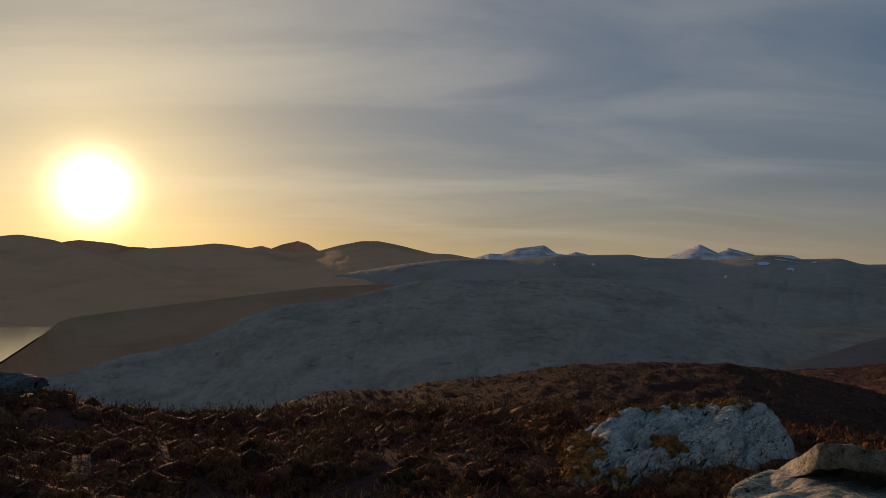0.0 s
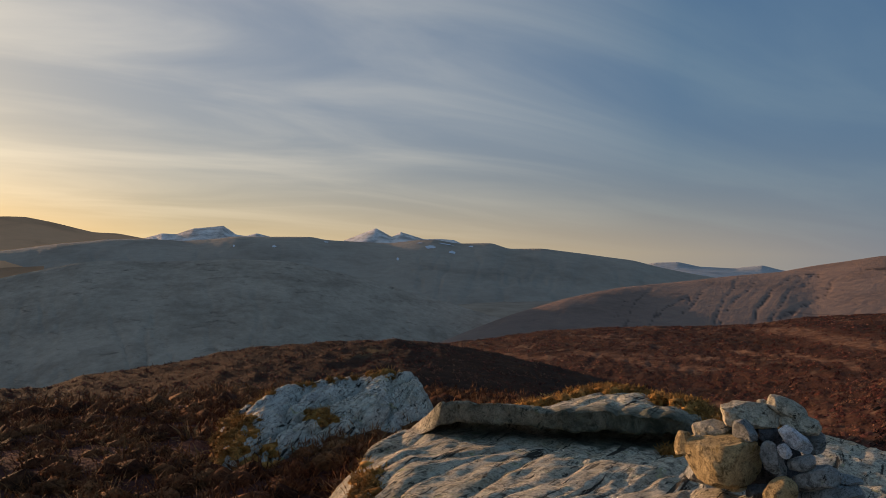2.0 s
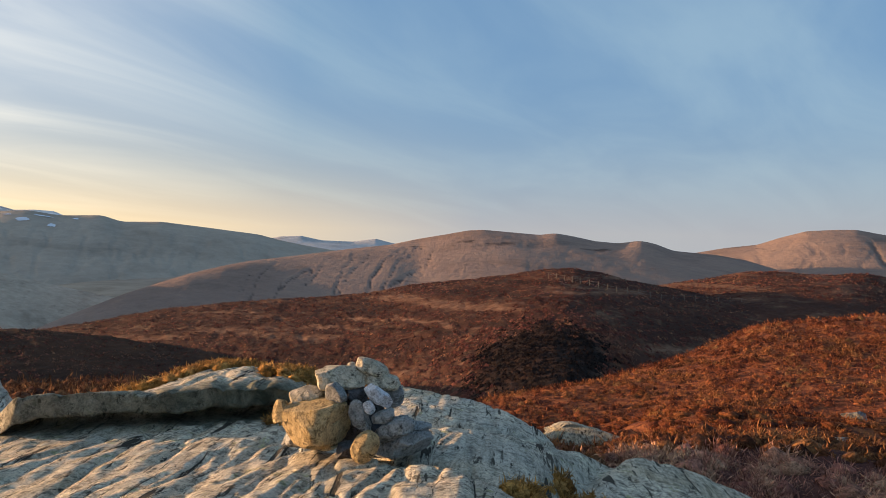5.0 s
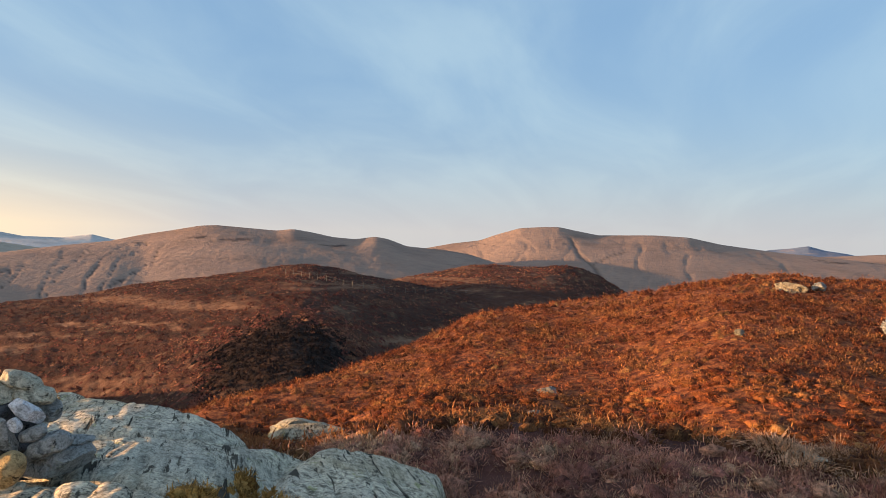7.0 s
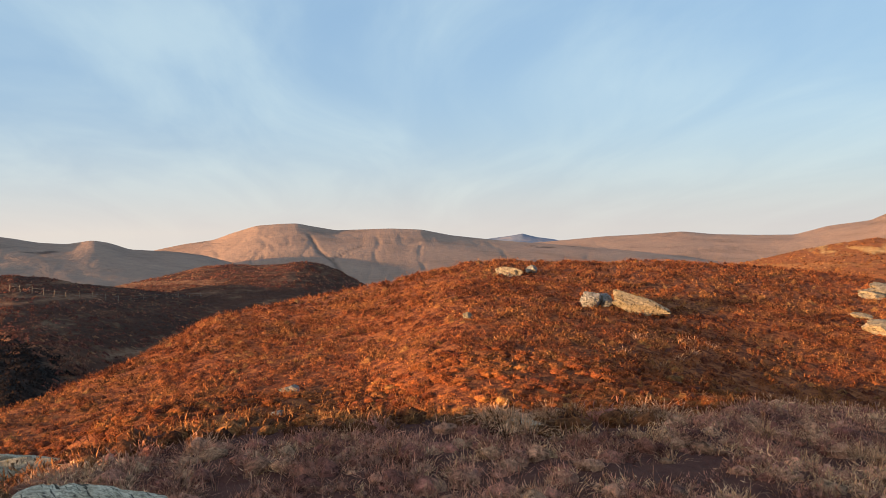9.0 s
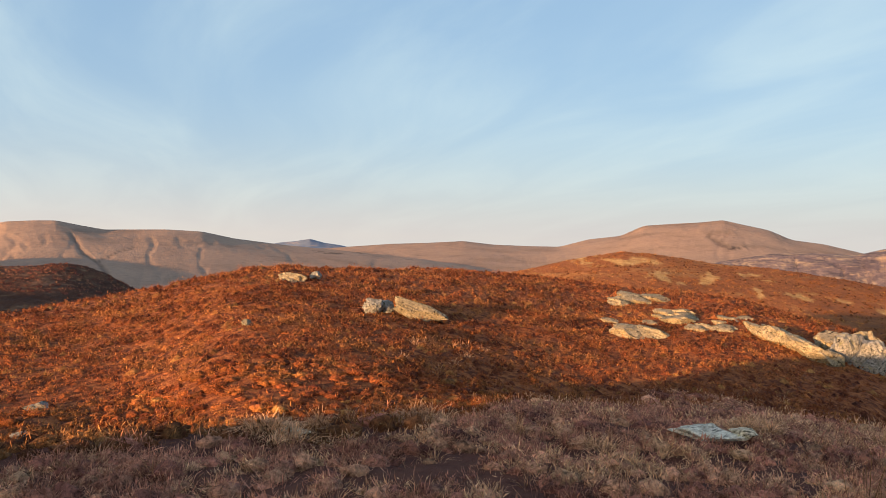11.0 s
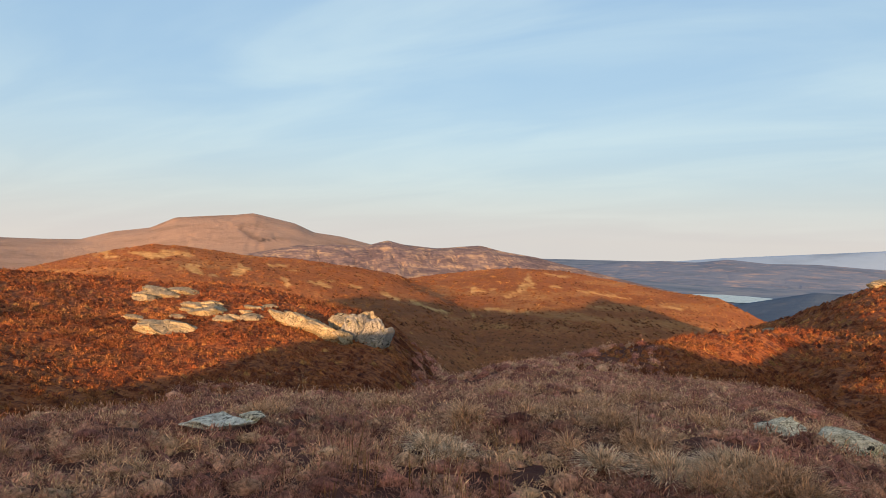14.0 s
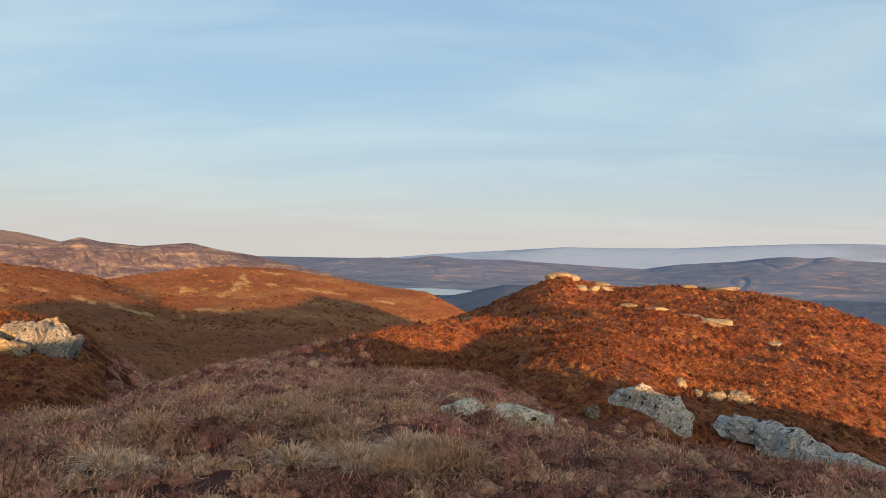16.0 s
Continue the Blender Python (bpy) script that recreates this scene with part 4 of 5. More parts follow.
# ---------------------------------------------------------------- stones and boulders
def stone_mesh(name, size, seed, material, cuts=10, detail=3, rough=0.05, layers=0.0, near=0.40, far=0.74, block=0.0):
    """An angular stone: a ball cut by planes, then chipped and layered; size is its width, depth and height."""
    rng = np.random.default_rng(seed)
    bm = bmesh.new()
    bmesh.ops.create_icosphere(bm, subdivisions=detail, radius=1.0)
    co = np.array([v.co for v in bm.verts])
    co = co * (1 - block + block / np.abs(co).max(axis=1))[:, None]
    for _ in range(cuts):
        n = rng.normal(size=3)
        n /= np.linalg.norm(n)
        d = rng.uniform(near, far)
        over = np.maximum(co @ n - d, 0)
        co = co - over[:, None] * n * 0.97
    co = (co - (co.max(axis=0) + co.min(axis=0)) / 2) / ((co.max(axis=0) - co.min(axis=0)) / 2)
    f = fbm(co[:, 0] * 2 + co[:, 2] + seed, co[:, 1] * 2 - co[:, 2], 0.8, 4, 0.6, seed)
    co = co * (1 + rough * f)[:, None]
    if layers:
        t = co @ np.array([0.35, 0.25, 0.9]) + 0.15 * f
        g = np.clip(ridged(t * 1.0, co[:, 0] * 0.15 + seed, 0.5, 3, seed + 3), 0, 1) ** 3
        co = co * (1 - layers * g)[:, None]
    co = co * np.array(size) / 2
    for v, c in zip(bm.verts, co):
        v.co = c
    me = bpy.data.meshes.new(name)
    bm.to_mesh(me)
    bm.free()
    me.polygons.foreach_set("use_smooth", np.ones(len(me.polygons), bool))
    me.set_sharp_from_angle(angle=radians(22))
    me.materials.append(material)
    return me


def stone_material(name, base, light, lichen, scale):
    return rock_material(name, base, light, lichen, scale, 40, 0.3, 2.2, 0.02, 0.25, 0.9)


TAN = stone_material("tan_stone", (0.27, 0.19, 0.085), (0.44, 0.335, 0.175), (0.36, 0.25, 0.08), 1.8)
PALE = stone_material("pale_stone", (0.33, 0.285, 0.20), (0.52, 0.465, 0.35), (0.46, 0.42, 0.24), 1.5)
GREY = stone_material("grey_stone", (0.20, 0.20, 0.19), (0.34, 0.34, 0.32), (0.38, 0.38, 0.24), 1.5)
WHITE = stone_material("white_quartz", (0.52, 0.53, 0.55), (0.66, 0.67, 0.69), (0.45, 0.45, 0.38), 1.6)
# near black, so filling stones read as shade in the gaps
DARK_GAP = stone_material("dark_gap_stone", (0.05, 0.05, 0.052), (0.10, 0.10, 0.105), (0.16, 0.16, 0.10), 2.2)

CAIRN_AZ, CAIRN_R, CAIRN_Z = -51.2, 3.22, EYE - 0.925
# each stone: across, up, towards the eye, then width, depth, height, lean, material, roundness and its words
CAIRN_STONES = [
    (-0.344, 0.160, 0.05, 0.291, 0.244, 0.212, 4, TAN, 0.50, "large ochre boulder with a dark shaded face"),
    (-0.487, 0.198, 0.02, 0.083, 0.089, 0.108, 14, TAN, 0.00, "small wedge-shaped tan stone"),
    (-0.380, 0.262, -0.02, 0.166, 0.156, 0.075, 3, PALE, 0.20, "flat pale stone"),
    (-0.242, 0.338, -0.02, 0.236, 0.200, 0.113, 8, PALE, 0.20, "broad pale capping stone"),
    (-0.260, 0.293, 0.09, 0.092, 0.080, 0.085, 2, GREY, 0.00, "blocky grey stone"),
    (-0.122, 0.369, -0.02, 0.157, 0.124, 0.085, -24, PALE, 0.80, "topmost rounded stone"),
    (-0.207, 0.380, -0.03, 0.044, 0.040, 0.033, 0, PALE, 0.80, "tiny stone on the top"),
    (-0.078, 0.322, -0.01, 0.153, 0.133, 0.066, -10, PALE, 0.30, "pale stone under the top"),
    (-0.089, 0.280, 0.10, 0.074, 0.044, 0.137, 38, WHITE, 0.00, "white slab set on edge"),
    (-0.164, 0.193, 0.10, 0.079, 0.058, 0.155, 22, GREY, 0.00, "blue-grey slab set on edge"),
    (-0.127, 0.240, 0.12, 0.046, 0.040, 0.059, 30, WHITE, 0.50, "small white quartz stone"),
    (-0.180, 0.269, 0.02, 0.102, 0.111, 0.066, 5, DARK_GAP, 0.00, "dark stone inside the heap"),
    (-0.069, 0.198, 0.10, 0.102, 0.080, 0.061, 25, GREY, 0.50, "mottled grey stone"),
    (-0.020, 0.149, 0.09, 0.171, 0.124, 0.090, 22, GREY, 0.60, "grey-green lichened stone"),
    (-0.138, 0.102, 0.19, 0.106, 0.098, 0.141, -34, TAN, 0.90, "smooth oval tan stone"),
    (0.004, 0.076, 0.04, 0.268, 0.200, 0.118, 3, GREY, 0.10, "wide flat base stone"),
    (-0.169, 0.018, 0.17, 0.176, 0.124, 0.064, 4, PALE, 0.30, "low flat stone on the slab"),
    (-0.207, 0.064, 0.12, 0.097, 0.098, 0.066, 10, DARK_GAP, 0.00, "dark wedged stone"),
    (-0.313, 0.076, 0.05, 0.148, 0.133, 0.042, -6, TAN, 0.00, "thin stone under the boulder"),
    (0.078, 0.142, 0.03, 0.106, 0.111, 0.026, -10, GREY, 0.00, "thin projecting stone"),
    (-0.036, 0.249, -0.06, 0.097, 0.111, 0.108, 8, GREY, 0.30, "grey stone at the back"),
    (-0.236, 0.240, 0.08, 0.042, 0.036, 0.033, 0, TAN, 0.00, "small yellow lichened stone"),
    # filling stones whose dark colour stands in for shade inside the heap
    (-0.162, 0.120, -0.08, 0.208, 0.178, 0.212, 0, DARK_GAP, 0.00, "core stone darkened as gap shade"),
    (-0.233, 0.216, -0.10, 0.185, 0.178, 0.141, 0, DARK_GAP, 0.00, "core stone darkened as gap shade"),
    (-0.089, 0.042, -0.10, 0.254, 0.178, 0.141, 0, DARK_GAP, 0.00, "base stone darkened as gap shade"),
    (-0.367, 0.076, -0.10, 0.254, 0.200, 0.118, 0, GREY, 0.00, "grey base stone"),
]


def build_cairn():
    centre = bearing(CAIRN_AZ, CAIRN_R, CAIRN_Z)
    right = bearing(CAIRN_AZ - 90, 1.0)
    towards = bearing(CAIRN_AZ, -1.0)
    turn = Matrix((right, -towards, Vector((0, 0, 1)))).transposed().to_4x4()
    heap = new("cairn")
    heap.matrix_world = Matrix.Translation(centre) @ turn
    tagged(heap, "small cairn of stacked pale, tan and grey stones on the slab", "cairn")
    for i, (u, v, w, a, b, c, lean, mat, soft, words) in enumerate(CAIRN_STONES):
        ob = new("stone", stone_mesh("stone", (a * 0.95, b * 0.95, c * 0.95), 140 + i, mat, 11 - int(6 * soft), 4, 0.06, 0.05, 0.56 + 0.3 * soft, 0.95, 0.45 * (1 - soft)))
        ob.parent = heap
        ob.matrix_parent_inverse = Matrix()
        ob.matrix_basis = pose(u * 0.98, -w, v * 0.95 - 0.012, 0, -lean, (i * 37) % 30 - 15)
        ob["label"] = words


build_cairn()


BARE_SPOTS = []


def boulder(az, r, w, h, d, label, material=None, sink=0.25, seed=0, name="boulder", lean=0.0, detail=4, lift=0.0, group=""):
    p = bearing(az, r)
    z = float(ground_z(az, r)) + h * (0.5 - sink) + lift
    ob = new(name, stone_mesh(name, (w, d, h), seed, material or ROCK_FAR, 9, detail, 0.16, 0.14, 0.46, 0.80))
    BARE_SPOTS.append((p.x, p.y, 0.40 * min(w, d * 1.3)))
    ob.matrix_world = pose(p.x, p.y, z, 0, lean, az + random.uniform(-12, 12))
    return tagged(ob, label, "rock", group)


def sight(az, el, r0, r1):
    """The distance at which the ground first comes up to an elevation on a bearing."""
    r = np.linspace(r0, r1, 500)
    up = np.degrees(np.arctan2(ground_z(np.full(500, az), r) - EYE, r))
    return float(r[int(np.argmax(up > el))]) if (up > el).any() else r1


# stones round the heather bowl: bearing, distance, width, height, depth
boulder(-65.4, 14.0, 1.5, 0.62, 0.9, "pale fissured boulder half buried in heather", ROCK_MID, 0.22, 301, lean=-12)
boulder(-84.6, 16.2, 0.5, 0.22, 0.4, "flat grey stone among heather", ROCK_GREY, 0.2, 302)
boulder(-83.7, 13.4, 0.25, 0.14, 0.2, "small grey stone among heather", ROCK_GREY, 0.2, 303)
boulder(-101.9, 29.3, 1.15, 0.60, 0.9, "pale stone on the crest of the heather mound", ROCK_OCHRE, 0.34, 304, lean=16)
boulder(-103.8, 29.8, 0.5, 0.4, 0.5, "small stone on the heather crest", ROCK_GREY, 0.2, 305)
boulder(-98.7, 19.6, 0.32, 0.22, 0.3, "small white stone in heather", ROCK_FAR, 0.1, 306)
boulder(-108.3, 22.5, 0.75, 0.55, 0.6, "grey stone with a dark cleft", ROCK_GREY, 0.15, 307)
boulder(-109.3, 22.8, 0.6, 0.45, 0.5, "grey broken stone in heather", ROCK_GREY, 0.15, 308)
boulder(-112.3, 22.6, 1.9, 0.62, 0.8, "long sloping pale slab in heather", ROCK_FAR, 0.15, 309, lean=20)
# outcrops in the mound's slope: bearing, elevation, spread of both, number of rocks, width
OUTCROPS = [(-129.3, -4.75, 2.4, 0.22, 9, 1.25), (-127.1, -6.3, 0.5, 0.12, 2, 0.8), (-129.2, -7.3, 1.1, 0.25, 4, 1.1), (-131.3, -5.9, 1.3, 0.45, 8, 1.2), (-134.6, -6.2, 1.7, 0.6, 8, 0.7), (-136.6, -5.6, 1.0, 0.3, 3, 0.7)]
for i, (a, e, da, de, n, w) in enumerate(OUTCROPS):
    for k in range(n):
        az = a + da * random.uniform(-1, 1)
        width = w * random.uniform(0.55, 1.25)
        boulder(az, sight(az, e + de * random.uniform(-1, 1), 16, 36), width, width * 0.36, width * random.uniform(0.6, 0.95), "pale outcrop rock breaking through heather", ROCK_OCHRE, 0.40, 320 + i * 20 + k, "outcrop", lean=random.uniform(2, 14), detail=3, group="outcrops on the heather mound")
# the crag at the mound's end: bearing, elevation, width, height, depth, lean
CRAG = [(-138.2, -6.4, 1.7, 0.55, 1.0, 26), (-139.3, -6.75, 1.7, 0.6, 1.0, 28), (-140.3, -7.0, 1.6, 0.6, 1.0, 30), (-141.2, -7.5, 1.6, 0.65, 0.9, 32), (-139.0, -6.2, 1.2, 0.4, 0.8, 24), (-142.6, -7.1, 1.3, 1.1, 1.2, 22), (-143.3, -7.6, 1.0, 1.4, 1.1, 16), (-143.9, -7.3, 1.1, 1.5, 1.2, 20), (-144.6, -7.9, 1.0, 1.5, 1.1, 18), (-145.3, -8.2, 0.9, 1.2, 1.0, 24), (-142.1, -7.9, 1.1, 0.7, 0.9, 26)]
for i, (a, e, w, h, d, l) in enumerate(CRAG):
    grey = i in (6, 8, 9)
    boulder(a, sight(a, e - 0.4, 16, 30), w, h, d, "grey broken crag at the end of the mound" if grey else "cracked ochre crag at the end of the mound", ROCK_GREY if grey else ROCK_OCHRE, 0.34, 440 + i * 3, "crag", lean=l, detail=4, group="crag at the mound's end")
boulder(-133.4, 6.4, 0.60, 0.11, 0.40, "flat blue-grey slab lying in heather", ROCK_STREAKED, 0.25, 350, "flat_rock", lift=0.07)
boulder(-135.9, 6.5, 0.22, 0.10, 0.2, "small flat stone in heather", ROCK, 0.25, 351, "flat_rock", lift=0.04)
boulder(-102.0, 6.1, 0.40, 0.08, 0.25, "flat mossy stone in heather", ROCK, 0.25, 352, "flat_rock", lift=0.05)
boulder(-174.6, 8.0, 0.48, 0.34, 0.36, "mossy pale stone in heather", ROCK, 0.25, 353, lift=-0.08)
boulder(-178.6, 8.0, 0.60, 0.46, 0.40, "pale split boulder in heather", ROCK, 0.25, 354, lift=-0.09)
boulder(-180.9, 8.1, 0.26, 0.42, 0.30, "upright grey stone beside a boulder", ROCK, 0.25, 355, lift=-0.09)
boulder(-182.8, 8.4, 0.42, 0.2, 0.3, "low pale stone in heather", ROCK, 0.25, 356, lift=-0.08)
boulder(-184.9, 19.5, 0.5, 0.4, 0.4, "white stone by the grey crag", ROCK_FAR, 0.2, 357)
for i, (a, r, w, h, d, l) in enumerate([(-187.5, 20.4, 1.1, 1.2, 1.0, -12), (-188.6, 20.3, 1.4, 1.6, 1.1, 2), (-189.8, 20.2, 1.4, 1.5, 1.1, 10), (-190.9, 20.1, 1.2, 1.2, 1.1, 18)]):
    boulder(a, r, w, h, d, "large grey weathered crag with pale lichen", ROCK_PALE, 0.46, 357 + i * 7, "crag", lean=l, lift=-0.25, group="grey crag set in the bank")
for i, (a, r, w, h, l) in enumerate([(-194.6, 20.6, 0.7, 0.5, 10), (-196.4, 20.4, 1.3, 0.9, 20), (-197.9, 20.0, 1.4, 1.0, 26), (-199.3, 19.6, 1.4, 1.1, 28), (-200.6, 19.2, 1.3, 1.1, 24), (-202.0, 18.9, 1.2, 1.0, 22), (-203.6, 18.6, 1.3, 0.9, 20)]):
    boulder(a, r, w, h, 1.0, "grey layered crag in the bank", ROCK_PALE, 0.36, 370 + i, "crag", lean=l, group="crags in the bank")
for i, (a, r, w, h) in enumerate([(-195.6, 24.0, 0.9, 0.6), (-193.9, 23.8, 0.6, 0.5), (-191.4, 24.0, 0.4, 0.45), (-192.6, 23.6, 0.4, 0.3)]):
    boulder(a, r, w, h, 0.6, "sunlit yellow stone on the bank", ROCK_OCHRE, 0.42, 370 + i, group="sunlit stones on the bank")
KNOLL_STONES = [(-182.4, 73, 2.6, 1.1), (-183.2, 73, 1.4, 0.8), (-181.5, 72, 1.2, 0.7), (-185.5, 72, 1.6, 0.7), (-184.0, 65, 1.0, 0.7), (-184.9, 66, 1.0, 0.7), (-185.9, 68, 1.1, 0.7), (-192.0, 68, 1.6, 0.5), (-194.3, 67, 2.8, 0.6),
                (-175.1, 64, 1.2, 0.6), (-191.0, 48, 2.4, 0.6), (-192.2, 47, 1.8, 0.55), (-193.9, 44, 1.6, 0.6), (-197.9, 43, 0.7, 0.5), (-189.6, 55, 1.8, 0.6), (-187.6, 57, 1.2, 0.5)]
for i, (a, r, w, h) in enumerate(KNOLL_STONES):
    boulder(a, r, w * 1.1, h * 0.85, w * 0.8, "pale sunlit stone on the rocky knoll", ROCK_OCHRE, 0.16, 380 + i, detail=3, group="stones on the rocky knoll")
boulder(30.4, 11.0, 0.9, 0.35, 0.6, "pale flat rock at the foot of a heather hump", ROCK_GREY, 0.35, 400, "outcrop")
boulder(31.6, 11.2, 0.5, 0.25, 0.4, "small dark rock in the heather", ROCK_GREY, 0.3, 401, "outcrop")


# ---------------------------------------------------------------- fence on the heather hill
def build_fence():
    timber = moor_material("weathered_post", (0.12, 0.095, 0.075), (0.20, 0.165, 0.13), (0.28, 0.235, 0.19), (0.22, 0.18, 0.14), 0.5, 0.05, 0.4, 0.01)
    wire_m, _, wb = shader("wire", 0.5, 0.4)
    wb.inputs["Base Color"].default_value = (0.22, 0.21, 0.20, 1)
    fence = new("fence")
    tagged(fence, "old wire fence on pale wooden posts across heather", "fence")
    line = [(-63.5, -3.75), (-66, -4.2), (-68.8, -4.67), (-72.2, -5.15), (-75.5, -5.1), (-78.7, -5.05), (-81.2, -5.95), (-82.6, -6.05)]
    azs = np.concatenate([np.linspace(a[0], b[0], 5)[:-1] for a, b in zip(line, line[1:])] + [[line[-1][0]]])
    tops = []
    bm = bmesh.new()
    bmesh.ops.create_cone(bm, cap_ends=True, segments=6, radius1=0.06, radius2=0.05, depth=1.5)
    bmesh.ops.translate(bm, verts=bm.verts, vec=(0, 0, 0.55))
    post = bpy.data.meshes.new("post")
    bm.to_mesh(post)
    bm.free()
    post.materials.append(timber)
    for a in azs:
        el = float(np.interp(-a, [-q[0] for q in line], [q[1] for q in line]))
        cols, R, Z = SURFACES["heather_hill"]
        i = int(np.argmin(np.abs(cols - a)))
        up = np.degrees(np.arctan2(Z[:72, i] - EYE, R[:72, i]))
        r = float(R[:72, i][min(int(np.argmax(up > el)) + 1, 71)])
        p = bearing(a, r, on_hill("heather_hill", a, r))
        ob = new("post", post)
        ob.parent = fence
        ob.matrix_basis = pose(p.x, p.y, p.z, random.uniform(-4, 4), random.uniform(-4, 4), 0)
        tops.append(p)
    for h in (0.5, 1.0):
        cu = bpy.data.curves.new("wire", "CURVE")
        cu.dimensions, cu.bevel_depth, cu.bevel_resolution = "3D", 0.006, 0
        sp = cu.splines.new("POLY")
        sp.points.add(len(tops) - 1)
        for q, p in zip(sp.points, tops):
            q.co = (p.x, p.y, p.z + h, 1)
        cu.materials.append(wire_m)
        ob = new("wire", cu)
        ob.parent = fence


build_fence()


# ---------------------------------------------------------------- snow patches on the long ridge
def snow_patch(az, el, width, depth, seed):
    width, depth = width * 0.7, depth * 0.6
    m = bpy.data.materials.get("old_snow")
    if m is None:
        m, t, b = shader("old_snow", 0.7, 0.3)
        t.links.new(ramp_tex(t, noise_tex(t, place(t), 0.05, 4), [(0.3, (0.62, 0.64, 0.70)), (0.7, (0.78, 0.79, 0.82))]), b.inputs["Base Color"])
    cols, R, Z = SURFACES["long_ridge"]
    i = int(np.argmin(np.abs(cols - az)))
    el_col = np.degrees(np.arctan2(Z[:56, i] - EYE, R[:56, i]))
    r = float(np.interp(el, el_col, R[:56, i]))
    n = 20
    verts = []
    for k in range(n):
        a = 2 * math.pi * k / n
        f = 0.75 + 0.5 * random.random()
        aa, rr = az + math.degrees(width / r) * 0.5 * math.cos(a) * f, r + depth * 0.5 * math.sin(a) * f
        p = bearing(aa, rr, on_hill("long_ridge", aa, rr) + 1.5)
        verts.append(p)
    bm = bmesh.new()
    bm.faces.new([bm.verts.new(v) for v in verts])
    bmesh.ops.triangulate(bm, faces=bm.faces)
    me = bpy.data.meshes.new("snow_patch")
    bm.to_mesh(me)
    bm.free()
    me.materials.append(m)
    tagged(new("snow_patch", me), "old snow patch lying on the dark ridge", "snow", "snow patches on the ridge", "structure")


for k, (a, e, w, d) in enumerate([(-11.96, 0.0, 18, 60), (-8.9, 0.0, 9, 50), (-16.0, 0.42, 20, 40), (-24.3, 0.15, 46, 70), (-26.1, -0.25, 30, 60), (-25.6, 0.40, 70, 30), (-21.7, -0.85, 10, 60), (-27.6, 0.25, 22, 40), (-23.4, 0.45, 30, 30)]):
    snow_patch(a, e, w, d, k)

# ---------------------------------------------------------------- heather and grass
def tuft_field(name, label, az, r, z, length, sprigs, width, spread, material, seed, droop=0.3, segments=2, category="heather", rise=0.75):
    """Tufts of slender sprigs at the given places, one mesh; each tuft's tint is kept as an attribute."""
    rng = np.random.default_rng(seed)
    n = len(az)
    x0, y0 = to_xy(az, r)
    size = length * rng.uniform(0.65, 1.3, n)
    tint = rng.random(n)
    turn = rng.uniform(0, 2 * math.pi, (n, sprigs))
    out = np.sqrt(rng.random((n, sprigs)))
    root = out * spread * size[:, None] * 0.45
    lean = out * (1 - rise) * 1.9 + rng.normal(0, 0.12, (n, sprigs))
    L = size[:, None] * rng.uniform(0.6, 1.1, (n, sprigs))
    dx, dy = np.cos(turn), np.sin(turn)
    side = rng.uniform(0, math.pi, (n, sprigs))
    sx, sy = np.cos(side), np.sin(side)
    rows = []
    for k in range(segments + 1):
        s = k / segments
        h = L * (s * np.cos(lean) - droop * s * s * np.abs(np.sin(lean)))
        o = root + L * s * np.sin(lean) * (1 + droop * s)
        w = width * (1 - 0.75 * s) * (size / length)[:, None] * (0.7 + 0.6 * s * (1 - s) * 4)
        cx, cy, cz = x0[:, None] + dx * o, y0[:, None] + dy * o, z[:, None] + h
        rows.append(np.stack([np.stack([cx - sx * w / 2, cy - sy * w / 2, cz], -1), np.stack([cx + sx * w / 2, cy + sy * w / 2, cz], -1)], 2))
    v = np.stack(rows, 2)  # tuft, sprig, row, side, xyz
    per = 2 * (segments + 1)
    total = n * sprigs
    first = np.arange(total)[:, None] * per
    faces = np.concatenate([first + np.array([[2 * k, 2 * k + 1, 2 * k + 3, 2 * k + 2]]) for k in range(segments)])
    me = mesh_of(name, v.reshape(-1, 3), faces, material)
    att = me.attributes.new("tint", "FLOAT", "POINT")
    att.data.foreach_set("value", np.repeat(tint, sprigs * per).astype(np.float32))
    tip = me.attributes.new("tip", "FLOAT", "POINT")
    tip.data.foreach_set("value", np.tile(np.repeat(np.linspace(0, 1, segments + 1), 2), total).astype(np.float32))
    ob = new(name, me)
    return tagged(ob, label, category, kind="stuff")


